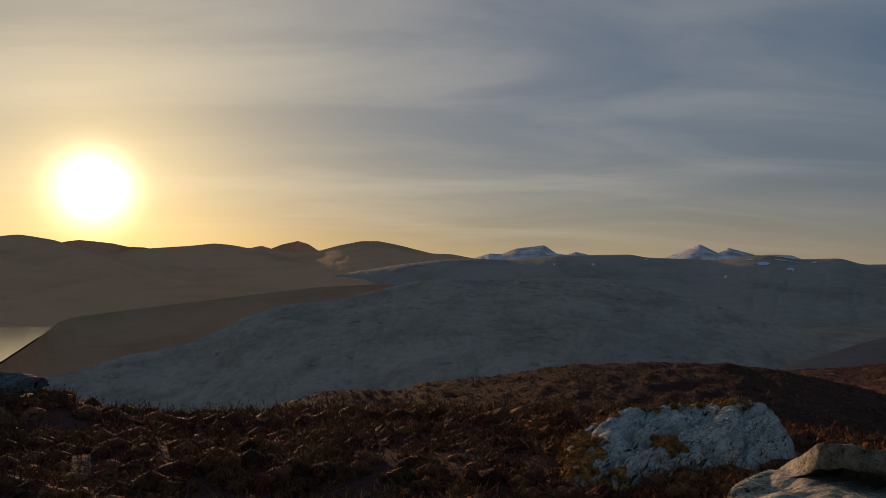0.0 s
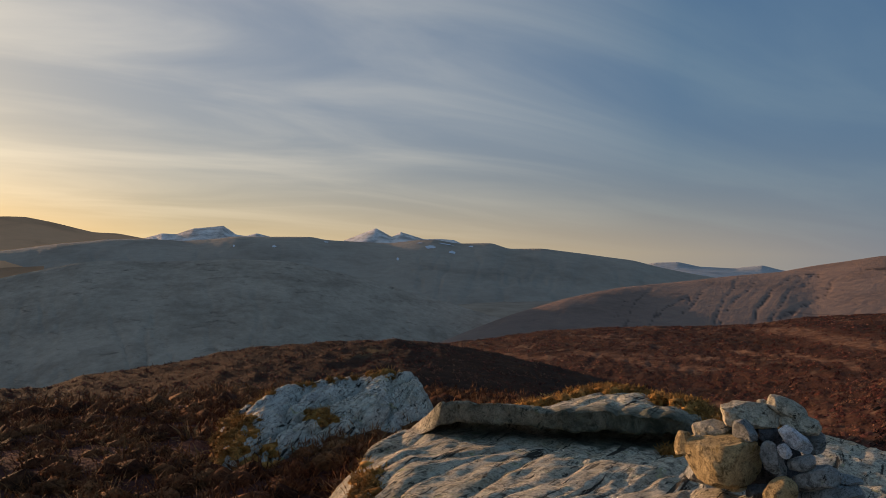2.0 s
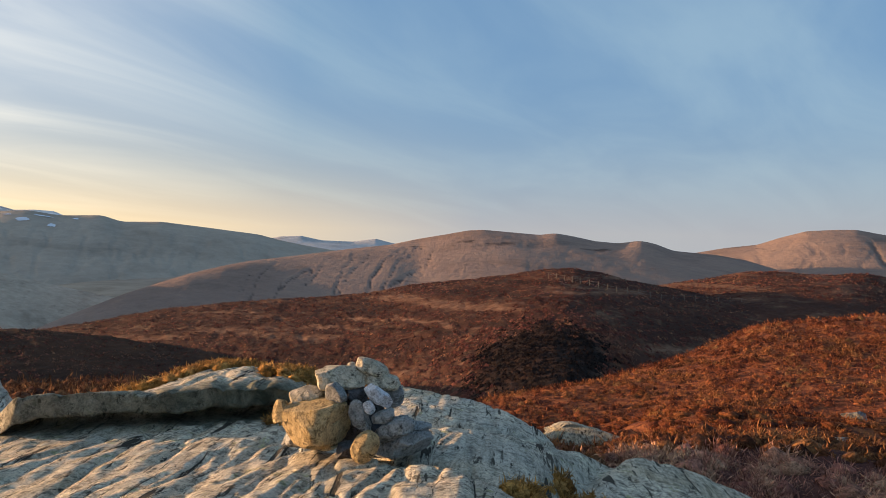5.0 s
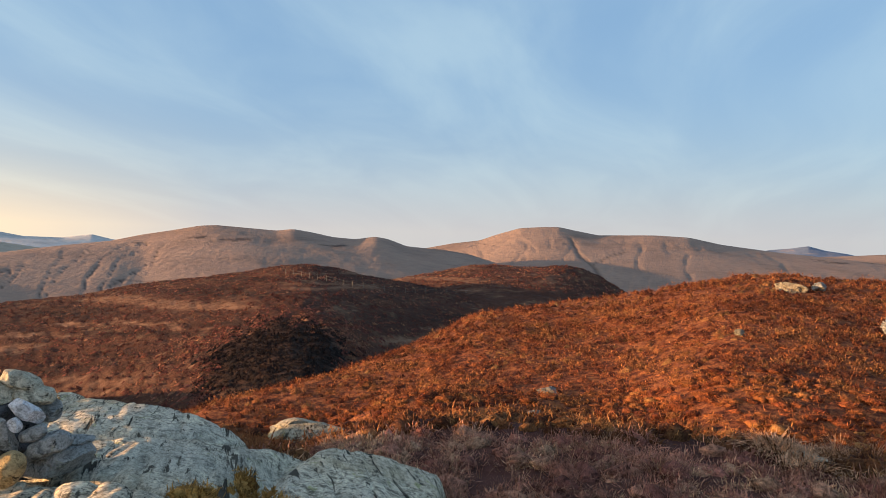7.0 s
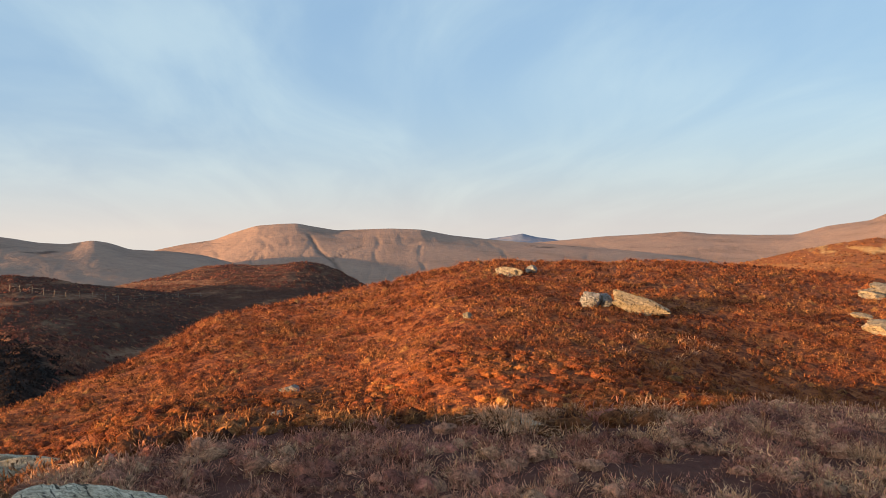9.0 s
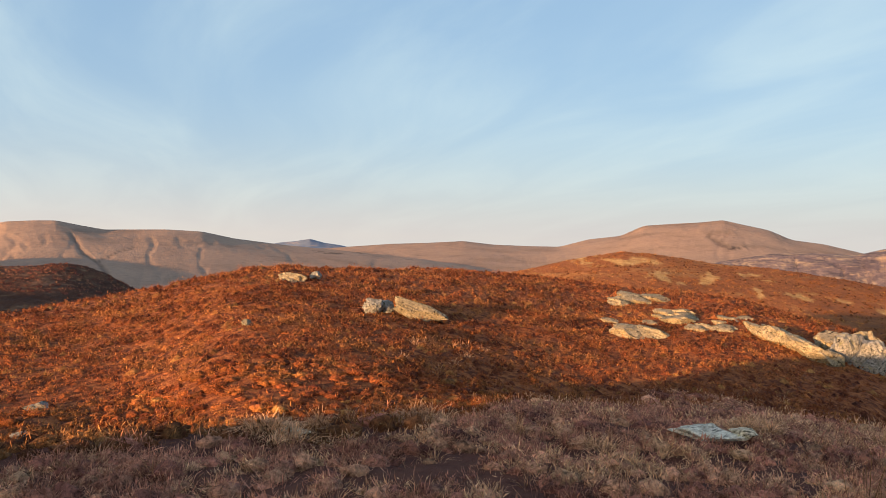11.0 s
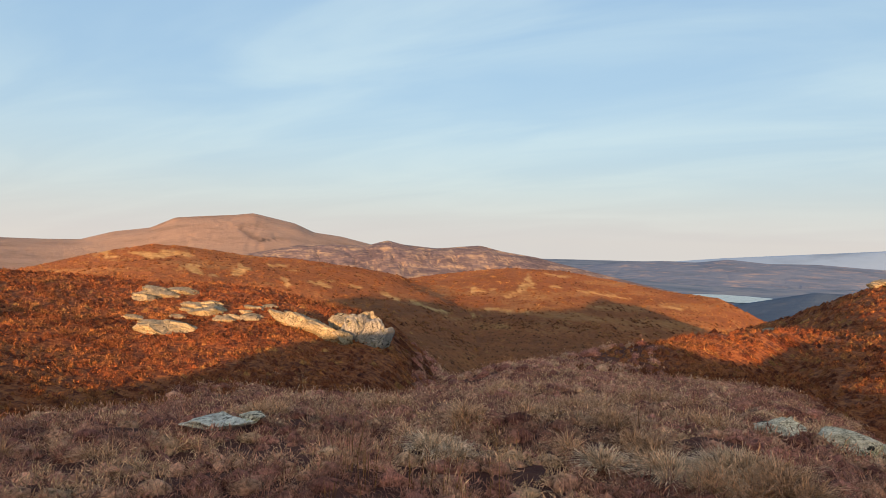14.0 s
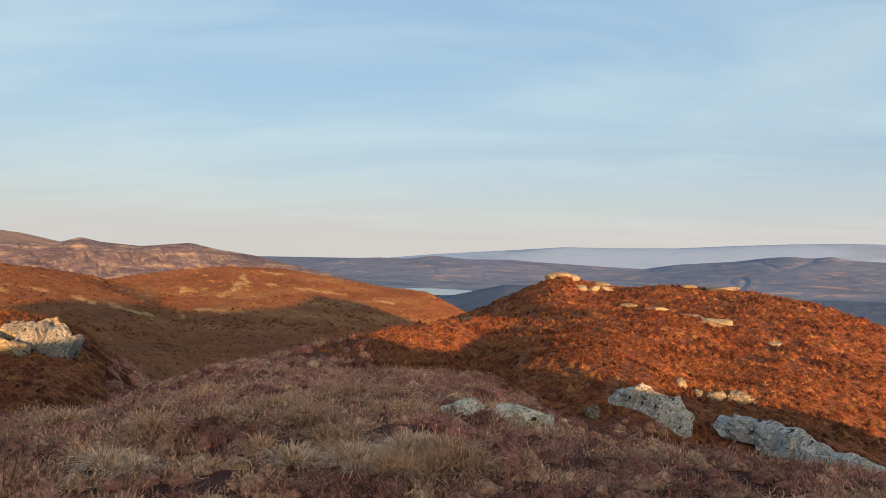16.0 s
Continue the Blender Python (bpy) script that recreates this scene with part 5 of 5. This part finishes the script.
def cushion_field(name, label, x0, y0, z, radius, sprigs, length, width, material, seed, height=0.75, category="heather", rise=0.2, rings=2):
    """Low rounded cushions: short sprigs standing out of a dome, one mesh."""
    rng = np.random.default_rng(seed)
    n = len(x0)
    size = rng.uniform(0.6, 1.35, n)
    tint = rng.random(n)
    turn = rng.uniform(0, 2 * math.pi, (n, sprigs))
    up = rng.uniform(0.0, 1.0, (n, sprigs)) ** 0.8
    flat = np.sqrt(1 - up * up)
    nx, ny, nz = np.cos(turn) * flat, np.sin(turn) * flat, up
    wob = 1 + 0.25 * rng.normal(size=(n, sprigs))
    rad = (radius * size)[:, None] * wob
    px, py, pz = x0[:, None] + nx * rad, y0[:, None] + ny * rad, z[:, None] + nz * rad * height
    dx, dy, dz = nx * 0.7 + rng.normal(0, 0.35, (n, sprigs)), ny * 0.7 + rng.normal(0, 0.35, (n, sprigs)), nz * 0.5 + rise + rng.normal(0, 0.4, (n, sprigs))
    k = length * size[:, None] * rng.uniform(0.6, 1.4, (n, sprigs)) / np.sqrt(dx * dx + dy * dy + dz * dz)
    dx, dy, dz = dx * k, dy * k, dz * k
    a = rng.uniform(0, math.pi, (n, sprigs))
    sx, sy, sz = np.cos(a) * width / 2, np.sin(a) * width / 2, rng.normal(0, 0.3, (n, sprigs)) * width / 2
    low = np.stack([px - dx * 0.45, py - dy * 0.45, pz - dz * 0.45], -1)
    top = np.stack([px + dx * 0.65, py + dy * 0.65, pz + dz * 0.65], -1)
    w = np.stack([sx, sy, sz], -1) * 1.2
    v = np.stack([low - w * 0.7, low * 0.55 + top * 0.45 + w, top - w * 0.2], 2)
    total = n * sprigs
    # the dense body of each cushion
    spokes = 7
    ring_up = [0.0, 0.62] if rings == 2 else [0.0]
    a = np.arange(spokes) * 2 * math.pi / spokes
    body = []
    for u in ring_up:
        q = (radius * size)[:, None] * rng.uniform(0.62, 1.02, (n, spokes))
        f = math.sqrt(1 - u * u)
        body.append(np.stack([x0[:, None] + np.cos(a + u) * f * q, y0[:, None] + np.sin(a + u) * f * q, z[:, None] + (u * q * height if u else -0.25 * q)], -1))
    body.append(np.stack([x0 + rng.normal(0, 0.1, n) * radius, y0 + rng.normal(0, 0.1, n) * radius, z + radius * size * height * rng.uniform(0.85, 1.1, n)], -1)[:, None])
    body = np.concatenate(body, 1)
    per = body.shape[1]
    i = np.arange(spokes)
    j = (i + 1) % spokes
    pattern = [np.stack([i, j, j + spokes], -1), np.stack([i, j + spokes, i + spokes], -1), np.stack([i + spokes, j + spokes, i * 0 + 2 * spokes], -1)] if rings == 2 else [np.stack([i, j, i * 0 + spokes], -1)]
    pattern = np.concatenate(pattern)
    faces = np.concatenate([np.arange(total * 3).reshape(total, 3), (total * 3 + np.arange(n)[:, None, None] * per + pattern).reshape(-1, 3)])
    me = mesh_of(name, np.concatenate([v.reshape(-1, 3), body.reshape(-1, 3)]), faces, material)
    att = me.attributes.new("tint", "FLOAT", "POINT")
    att.data.foreach_set("value", np.concatenate([np.repeat(tint, sprigs * 3), np.repeat(tint, per)]).astype(np.float32))
    tip = me.attributes.new("tip", "FLOAT", "POINT")
    tip.data.foreach_set("value", np.concatenate([np.tile(np.array([0, 0.4, 1], np.float32), total), np.zeros(n * per, np.float32)]))
    return tagged(new(name, me), label, category, kind="stuff")


def tuft_material(name, stops, tip_colour, patch, tip_amount=0.5, straw=None, straw_size=0.75, grain=0.05):
    m, t, b = shader(name, 0.85, 0.1)

    def att(key):
        n = t.nodes.new("ShaderNodeAttribute")
        n.attribute_name = key
        return n.outputs["Fac"]
    col = ramp_tex(t, att("tint"), stops)
    region = noise_tex(t, place(t), 1 / patch, 4, 0.6)
    col = mix_tex(t, range_tex(t, region, 0.35, 0.65), mix_tex(t, 1.0, col, (0.46, 0.42, 0.42), "MULTIPLY"), col)
    if straw:
        dry = noise_tex(t, place(t), 1 / straw_size, 5, 0.65, 0.3)
        on_tip = t.nodes.new("ShaderNodeMath")
        on_tip.operation = "MULTIPLY"
        t.links.new(range_tex(t, dry, 0.51, 0.59), on_tip.inputs[0])
        t.links.new(range_tex(t, att("tip"), -0.25, 0.5), on_tip.inputs[1])
        col = mix_tex(t, on_tip.outputs[0], col, straw)
    g = t.nodes.new("ShaderNodeNewGeometry")
    col = mix_tex(t, range_tex(t, g.outputs["Random Per Island"], 0.0, 1.0), mix_tex(t, 1.0, col, (0.74, 0.72, 0.72), "MULTIPLY"), mix_tex(t, 1.0, col, (1.16, 1.14, 1.12), "MULTIPLY"))
    f = t.nodes.new("ShaderNodeMath")
    f.operation = "MULTIPLY"
    f.inputs[1].default_value = tip_amount
    t.links.new(att("tip"), f.inputs[0])
    col = mix_tex(t, f.outputs[0], col, tip_colour)
    leaf = noise_tex(t, place(t), 1 / grain, 5, 0.75, 0.3)
    col = mix_tex(t, 1.0, col, ramp_tex(t, leaf, [(0.36, (0.30, 0.28, 0.28)), (0.50, (0.95, 0.95, 0.95)), (0.64, (1.5, 1.45, 1.4))]), "MULTIPLY")
    t.links.new(col, b.inputs["Base Color"])
    bump_tex(t, b, leaf, 1.0, grain * 0.9)
    return m


# one heather in copies: brown, brightened for shade, rust where the sun falls
HEATHER_BROWN = tuft_material("brown_heather", [(0.0, (0.085, 0.034, 0.019)), (0.4, (0.19, 0.076, 0.034)), (0.75, (0.285, 0.117, 0.049)), (1.0, (0.37, 0.185, 0.076))], (0.34, 0.153, 0.065), 1.6, 0.5, (0.36, 0.195, 0.078))
HEATHER_SHADE_LIFT = tuft_material("shade_lift_heather", [(0.0, (0.30, 0.125, 0.100)), (0.4, (0.46, 0.195, 0.148)), (0.75, (0.58, 0.275, 0.19)), (1.0, (0.68, 0.42, 0.26))], (0.68, 0.37, 0.26), 1.6, 0.5, (0.78, 0.53, 0.31))
# near-black tufts that paint the hollow's shade
HEATHER_HOLLOW_SHADE = tuft_material("hollow_shade_heather", [(0.0, (0.010, 0.007, 0.006)), (0.6, (0.018, 0.011, 0.009)), (1.0, (0.035, 0.019, 0.014))], (0.022, 0.013, 0.010), 9.0, 0.4)
HEATHER_SUN_RUST = tuft_material("sun_rust_heather", [(0.0, (0.125, 0.037, 0.020)), (0.35, (0.215, 0.066, 0.028)), (0.7, (0.30, 0.096, 0.035)), (0.92, (0.34, 0.128, 0.043)), (1.0, (0.39, 0.205, 0.070))], (0.33, 0.120, 0.043), 3.2, 0.5, (0.37, 0.170, 0.058), 1.8, 0.09)
HEATHER_HILL = tuft_material("hill_heather", [(0.0, (0.105, 0.036, 0.029)), (0.5, (0.19, 0.066, 0.047)), (0.85, (0.25, 0.094, 0.060)), (1.0, (0.33, 0.18, 0.095))], (0.25, 0.094, 0.060), 18.0, 0.3, (0.30, 0.16, 0.10), 8.0, 0.4)
MOOR_GRASS = tuft_material("moor_grass", [(0.0, (0.16, 0.058, 0.024)), (0.5, (0.27, 0.100, 0.034)), (0.9, (0.33, 0.132, 0.042)), (1.0, (0.36, 0.165, 0.055))], (0.29, 0.115, 0.040), 30.0, 0.3, (0.40, 0.225, 0.085), 14.0, 0.5)
# straw grass brightened to make up for the shade it stands in
GRASS_STRAW = tuft_material("straw_grass", [(0.0, (0.56, 0.29, 0.15)), (0.5, (0.76, 0.42, 0.235)), (1.0, (0.86, 0.53, 0.33))], (0.86, 0.56, 0.37), 2.0)
GRASS_BLEACHED = tuft_material("bleached_grass", [(0.0, (0.76, 0.49, 0.31)), (0.5, (0.88, 0.60, 0.40)), (1.0, (0.92, 0.69, 0.49))], (0.92, 0.69, 0.49), 2.0)
# duller copy of the straw grass for sunlit ground
GRASS_SUNLIT = tuft_material("sunlit_grass", [(0.0, (0.24, 0.115, 0.045)), (0.5, (0.33, 0.175, 0.070)), (1.0, (0.40, 0.235, 0.10))], (0.40, 0.24, 0.105), 2.0)
GRASS_RED = tuft_material("russet_grass", [(0.0, (0.30, 0.13, 0.05)), (1.0, (0.42, 0.22, 0.09))], (0.45, 0.27, 0.12), 2.0)
MOSS = tuft_material("ochre_moss", [(0.0, (0.42, 0.215, 0.05)), (0.5, (0.58, 0.315, 0.08)), (1.0, (0.66, 0.39, 0.12))], (0.66, 0.40, 0.13), 0.6)


def bare(az, r):
    """Where a rock slab, not heather, covers the ground."""
    z = ground_z(az, r) - EYE
    on = np.zeros_like(az, bool)
    for lo, hi, f in ((-82, -12, whaleback_height), (-27, -5, pavement_height)):
        inside = (az > lo) & (az < hi) & (r > 1.1) & (r < 8.4)
        if inside.any():
            on[inside] |= f(az[inside], r[inside]) > z[inside] - 0.02
    x, y = to_xy(az, r)
    for bx, by, br in BARE_SPOTS:
        on |= (x - bx) ** 2 + (y - by) ** 2 < br * br
    return on


def scatter(rng, az0, az1, r0, r1, per_m2, keep=None):
    area = math.radians(az1 - az0) * (r1 * r1 - r0 * r0) / 2
    n = int(area * per_m2)
    az = rng.uniform(az0, az1, n)
    r = np.sqrt(rng.uniform(r0 * r0, r1 * r1, n))
    ok = ~bare(az, r)
    if keep is not None:
        ok &= keep(az, r)
    return az[ok], r[ok]


def clumpy(size, level, seed):
    def test(az, r):
        x, y = to_xy(az, r)
        return fbm(x, y, size, 3, 0.5, seed) > level
    return test


def grow():
    rng = np.random.default_rng(5)
    # close heather, a brightened copy in the shade of the crest; radius, sprigs, length, width of a cushion
    for k, (a0, a1, r0, r1, dens, rad, sprigs, length, width) in enumerate([
            (-210, -62, 3.4, 6.5, 34, 0.12, 86, 0.055, 0.010), (-210, -108, 6.5, 11, 24, 0.155, 52, 0.062, 0.0145), (-176, -150, 11, 20, 12, 0.20, 42, 0.070, 0.020), (-171, -148, 20, 36, 5.5, 0.28, 24, 0.09, 0.028), (-214, -176, 11, 19.4, 11, 0.20, 40, 0.070, 0.020), (-150, -130, 11, 18.5, 8, 0.23, 40, 0.070, 0.020), (-222, -82, 0.7, 3.4, 12, 0.15, 24, 0.05, 0.014), (-112, -62, 5.9, 7.2, 26, 0.155, 52, 0.060, 0.0145),
            (-66, 70, 1.3, 8, 26, 0.14, 62, 0.070, 0.0112), (-62, 38, 8, 16, 14, 0.20, 46, 0.08, 0.016)]):
        az, r = scatter(rng, a0, a1, r0, r1, dens)
        shaded = ((az < -112) | (r < 6.0) | (k > 0)) & ((k != 3) | (az > rng.uniform(-168, -158, len(az))))
        az, r = az[shaded], r[shaded]
        x, y = to_xy(az, r)
        cushion_field("heather", "brown winter heather covering the ground", x, y, ground_z(az, r) - 0.03, rad, sprigs, length, width, HEATHER_SHADE_LIFT if k < 7 else HEATHER_BROWN, 500 + k)
        if k in (0, 1):
            az, r = scatter(rng, -172, min(a1, -70), r0, r1, 9 if k == 0 else 4)
            shaded = (az < -112) | (r < 5.8)
            az, r = az[shaded], r[shaded]
            tuft_field("heather_stems", "thin upright heather and grass stems", az, r, ground_z(az, r), 0.15, 7, 0.005 + 0.003 * k, 1.0, HEATHER_SHADE_LIFT, 515 + k)
    # the ground behind the unseen shade bank
    az, r = rng.uniform(48, 138, 900), np.sqrt(rng.uniform(0.8, 80, 900))
    b = smooth_step(az, 48, 138)
    x, y = to_xy(az, r)
    cushion_field("heather", "brown winter heather covering the ground", x, y, ground_z(az, r) * (1 - b) + ground_z(az - 360, r) * b - 0.02, 0.17, 24, 0.06, 0.016, HEATHER_BROWN, 516)
    # the same heather coloured rust for the sun, on the lit mound and knoll
    for k, (a0, a1, r0, r1, dens, rad, sprigs, length, width) in enumerate([
            (-114, -52, 7.1, 16, 20, 0.20, 30, 0.075, 0.017), (-132, -108, 11, 16, 18, 0.22, 30, 0.075, 0.018), (-150, -50, 16, 28, 17, 0.23, 18, 0.07, 0.024), (-150, -72, 28, 46, 7.5, 0.30, 13, 0.085, 0.030),
            (-214, -157, 19.6, 34, 10.0, 0.24, 19, 0.065, 0.022), (-214, -160, 34, 78, 4.2, 0.34, 9, 0.08, 0.035)]):
        az, r = scatter(rng, a0, a1, r0, r1, dens)
        if k == 4:
            on = az < rng.uniform(-168, -158, len(az))
            az, r = az[on], r[on]
        x, y = to_xy(az, r)
        cushion_field("heather", "rust-coloured heather catching the low sun", x, y, ground_z(az, r) - 0.04, rad, sprigs, length, width, HEATHER_SUN_RUST, 520 + k, 0.5 if k < 4 else 0.65, rings=2 if k < 2 else 1)
    # heather and moor grass on the middle hills
    for k, (hill_name, a0, a1, r0, r1, n, mat) in enumerate([
            ("heather_spur", -36, 16, 34, 84, 5500, HEATHER_HILL), ("heather_hill", -96, -22, 45, 200, 13000, HEATHER_HILL), ("heather_knoll", -94, -68, 190, 256, 2600, HEATHER_HILL),
            ("moor_hill", -158, -114, 125, 226, 4000, MOOR_GRASS), ("lower_moor_hill", -178, -142, 150, 305, 3200, MOOR_GRASS), ("moor_hill", -158, -114, 70, 135, 5000, HEATHER_BROWN), ("lower_moor_hill", -178, -142, 100, 165, 4000, HEATHER_BROWN)]):
        az = rng.uniform(a0, a1, n)
        r = rng.uniform(r0, r1, n)
        keep = cover_on(hill_name, "straw", az, r) < rng.uniform(0.15, 0.8, n)
        az, r = az[keep], r[keep]
        if hill_name == "heather_hill":
            az, r = np.concatenate([az, rng.uniform(-70, -56, 1500)]), np.concatenate([r, rng.uniform(48, 100, 1500)])
        # tufts inside the hollow take the painted shade colour
        lie = np.hypot((az + 63.2) / 5.4, (r - 74) / 24) + 0.35 * fbm(az, r * 0.25, 3.0, 3, 0.6, 40)
        black = (rng.uniform(0.75, 1.15, len(az)) > lie) & (hill_name == "heather_hill")
        size = 0.26 + r1 / 560
        for j, (on, cover, words) in enumerate([(~black, mat, "heather tufts on the hillside"), (black, HEATHER_HOLLOW_SHADE, "near-black heather tufts painting a shaded hollow on the hillside")]):
            if on.any():
                x, y = to_xy(az[on], r[on])
                z = np.array([on_hill(hill_name, p, q) for p, q in zip(az[on], r[on])])
                cushion_field("heather", words, x, y, z - 0.1, size, 6, size * 0.4, size * 0.25, cover, 600 + k + 30 * j, 0.45, rings=1)
    # pale grass
    for k, (a0, a1, r0, r1, dens, level, length) in enumerate([(-180, -80, 2.6, 9, 2.4, 0.05, 0.15), (-180, -110, 9, 20, 1.6, 0.10, 0.22), (-150, -60, 12, 40, 0.14, 0.0, 0.22), (-60, 36, 4, 14, 0.5, 0.12, 0.16), (-208, -168, 22, 60, 0.2, 0.0, 0.24)]):
        az, r = scatter(rng, a0, a1, r0, r1, dens, clumpy(2.2, level, 31 + k))
        shaded = (r < 5.8) | (az < -116) | (k > 0)
        az, r = az[shaded], r[shaded]
        tuft_field("grass", "tufts of bleached straw-coloured grass", az, r, ground_z(az, r) - 0.02, length, 26 if k == 0 else 20, 0.006 if k == 0 else 0.007 + 0.004 * k, 0.7, GRASS_SUNLIT if k in (2, 3, 4) else GRASS_STRAW, 540 + k, droop=0.7, category="grass", rise=0.62)
    # single tussocks that stand out
    spots = [(-104.2, 6.9, 0.24, 7), (-149.0, 5.6, 0.16, 3), (-151.2, 5.3, 0.12, 2), (-166.0, 5.2, 0.20, 8), (-168.5, 4.9, 0.18, 7), (-170.5, 4.8, 0.18, 6), (-175.6, 4.8, 0.16, 5), (-159.6, 5.6, 0.18, 4), (-147.5, 6.1, 0.18, 4), (-143, 7.4, 0.2, 4), (-120, 6.3, 0.18, 4), (-126, 5.6, 0.18, 4)]
    for k, (a, r, length, count) in enumerate(spots):
        az = a + rng.normal(0, 0.9, count)
        rr = r + rng.normal(0, 0.07, count)
        tuft_field("grass_tussock", "bleached straw-coloured grass tussock", az, rr, ground_z(az, rr) + 0.06, length * 0.85, 60, 0.005, 0.9, GRASS_STRAW, 560 + k, droop=0.9, category="grass", rise=0.6)
    # a broad pale patch and scattered clumps of bleached grass among the heather
    for k, (a, r, da, dr, length, count) in enumerate([(-171.0, 5.15, 1.4, 0.24, 0.16, 110), (-166.8, 5.1, 0.7, 0.15, 0.15, 24), (-162.1, 5.2, 0.5, 0.12, 0.14, 14), (-149.3, 5.4, 0.5, 0.12, 0.15, 16), (-151.2, 5.15, 0.4, 0.1, 0.14, 9), (-173.5, 5.0, 2.0, 0.22, 0.17, 40), (-165.0, 5.9, 1.2, 0.2, 0.16, 26), (-163, 6.9, 1.6, 0.35, 0.17, 26), (-157, 7.4, 1.4, 0.35, 0.17, 22), (-152, 6.6, 1.3, 0.3, 0.17, 20),
                                                       (-170, 8.6, 1.6, 0.5, 0.19, 26), (-161, 9.6, 1.8, 0.6, 0.2, 30), (-178, 9.4, 1.4, 0.5, 0.19, 22), (-146, 8.4, 1.6, 0.5, 0.18, 24), (-137, 7.6, 1.6, 0.4, 0.17, 20), (-101.5, 6.0, 1.6, 0.25, 0.15, 24), (-112, 7.0, 2.0, 0.4, 0.16, 20), (-166, 12.5, 2.2, 1.0, 0.24, 40), (-155, 13, 2.2, 1.0, 0.24, 34)]):
        az = a + rng.normal(0, da * 0.6, count)
        rr = r + rng.normal(0, dr * 0.6, count)
        tuft_field("grass_patch", "patch of pale bleached grass in heather", az, rr, ground_z(az, rr) + 0.07, length, 34, 0.005 + 0.0006 * r, 1.1, GRASS_BLEACHED if k < 5 else GRASS_STRAW, 820 + k, droop=0.9, category="grass", rise=0.55)
    # upright russet stems close by
    az, r = scatter(rng, -156, -140, 4.0, 5.6, 7)
    tuft_field("grass", "upright russet grass stems", az, r, ground_z(az, r), 0.30, 7, 0.006, 0.6, GRASS_RED, 580, droop=0.2, category="grass", rise=0.9)
    az, r = scatter(rng, -58, -8, 5.6, 10, 1.4)
    tuft_field("grass", "short russet grass by the slab", az, r, ground_z(az, r), 0.20, 20, 0.008, 0.8, GRASS_RED, 581, droop=0.5, category="grass", rise=0.7)


def moss_on(f, spots, seed):
    """Ochre moss and short grass lodged on a slab: bearing, distance, half-width in degrees, half-depth, count."""
    rng = np.random.default_rng(seed)
    for k, (a, r, da, dr, n) in enumerate(spots):
        az, rr = a + rng.normal(0, da, n), r + rng.normal(0, dr, n)
        x, y = to_xy(az, rr)
        cushion_field("moss", "ochre moss and short grass on the rock", x, y, f(az, rr) + EYE - 0.01, 0.055, 22, 0.035, 0.009, MOSS, seed + k, 0.6, category="moss")


grow()
moss_on(pavement_height, [(-9.4, 5.6, 0.6, 0.10, 50), (-9.8, 6.0, 0.7, 0.14, 60), (-11.5, 6.5, 0.8, 0.10, 60), (-12.0, 5.35, 1.2, 0.08, 40), (-10.8, 5.75, 0.5, 0.15, 30), (-14, 7.0, 1.0, 0.10, 70), (-17, 7.4, 1.2, 0.10, 70), (-20.0, 7.6, 0.9, 0.08, 50), (-16.5, 6.2, 0.5, 0.12, 30)], 700)
moss_on(whaleback_height, [(-36.5, 5.85, 1.5, 0.10, 110), (-40, 6.05, 1.6, 0.10, 110), (-44, 5.3, 1.3, 0.16, 130), (-46.4, 4.75, 1.4, 0.14, 170), (-47.5, 4.4, 0.8, 0.10, 60), (-42.8, 4.42, 0.5, 0.06, 30), (-33, 5.6, 0.9, 0.06, 40), (-63.5, 3.3, 0.6, 0.06, 30), (-60.5, 2.9, 0.8, 0.04, 30), (-66.5, 3.0, 0.8, 0.05, 36), (-20.5, 3.7, 0.4, 0.15, 30)], 720)


def bush(az, r, z, size, label):
    """A small leafless shrub with pale twigs."""
    thing = new("bush")
    p = bearing(az, r, z)
    thing.matrix_world = pose(p.x, p.y, p.z)
    tagged(thing, label, "bush")
    rng = np.random.default_rng(9)
    bm = bmesh.new()
    for k in range(9):
        a = 2 * math.pi * k / 9
        m = Matrix.Translation((0, 0, size * 0.3)) @ Euler((rng.uniform(0.2, 0.7), 0, a)).to_matrix().to_4x4()
        bmesh.ops.create_cone(bm, cap_ends=True, segments=5, radius1=size * 0.03, radius2=size * 0.008, depth=size * 0.8, matrix=m)
    me = bpy.data.meshes.new("branches")
    bm.to_mesh(me)
    bm.free()
    me.materials.append(GRASS_RED)
    ob = new("branches", me)
    ob.parent = thing
    n = 260
    v = rng.normal(size=(n, 3)) * np.array([size * 0.45, size * 0.45, size * 0.28]) + np.array([0, 0, size * 0.6])
    q = rng.normal(size=(n, 2, 3)) * size * 0.05
    verts = np.stack([v - q[:, 0], v + q[:, 1], v + q[:, 0], v - q[:, 1]], 1).reshape(-1, 3)
    leaves = mesh_of("foliage", verts, np.arange(4 * n).reshape(n, 4), MOSS)
    ob = new("foliage", leaves)
    ob.parent = thing


bush(-153.4, 46.0, float(ground_z(-153.4, 46.0)), 1.3, "small olive-green shrub in the shaded glen")
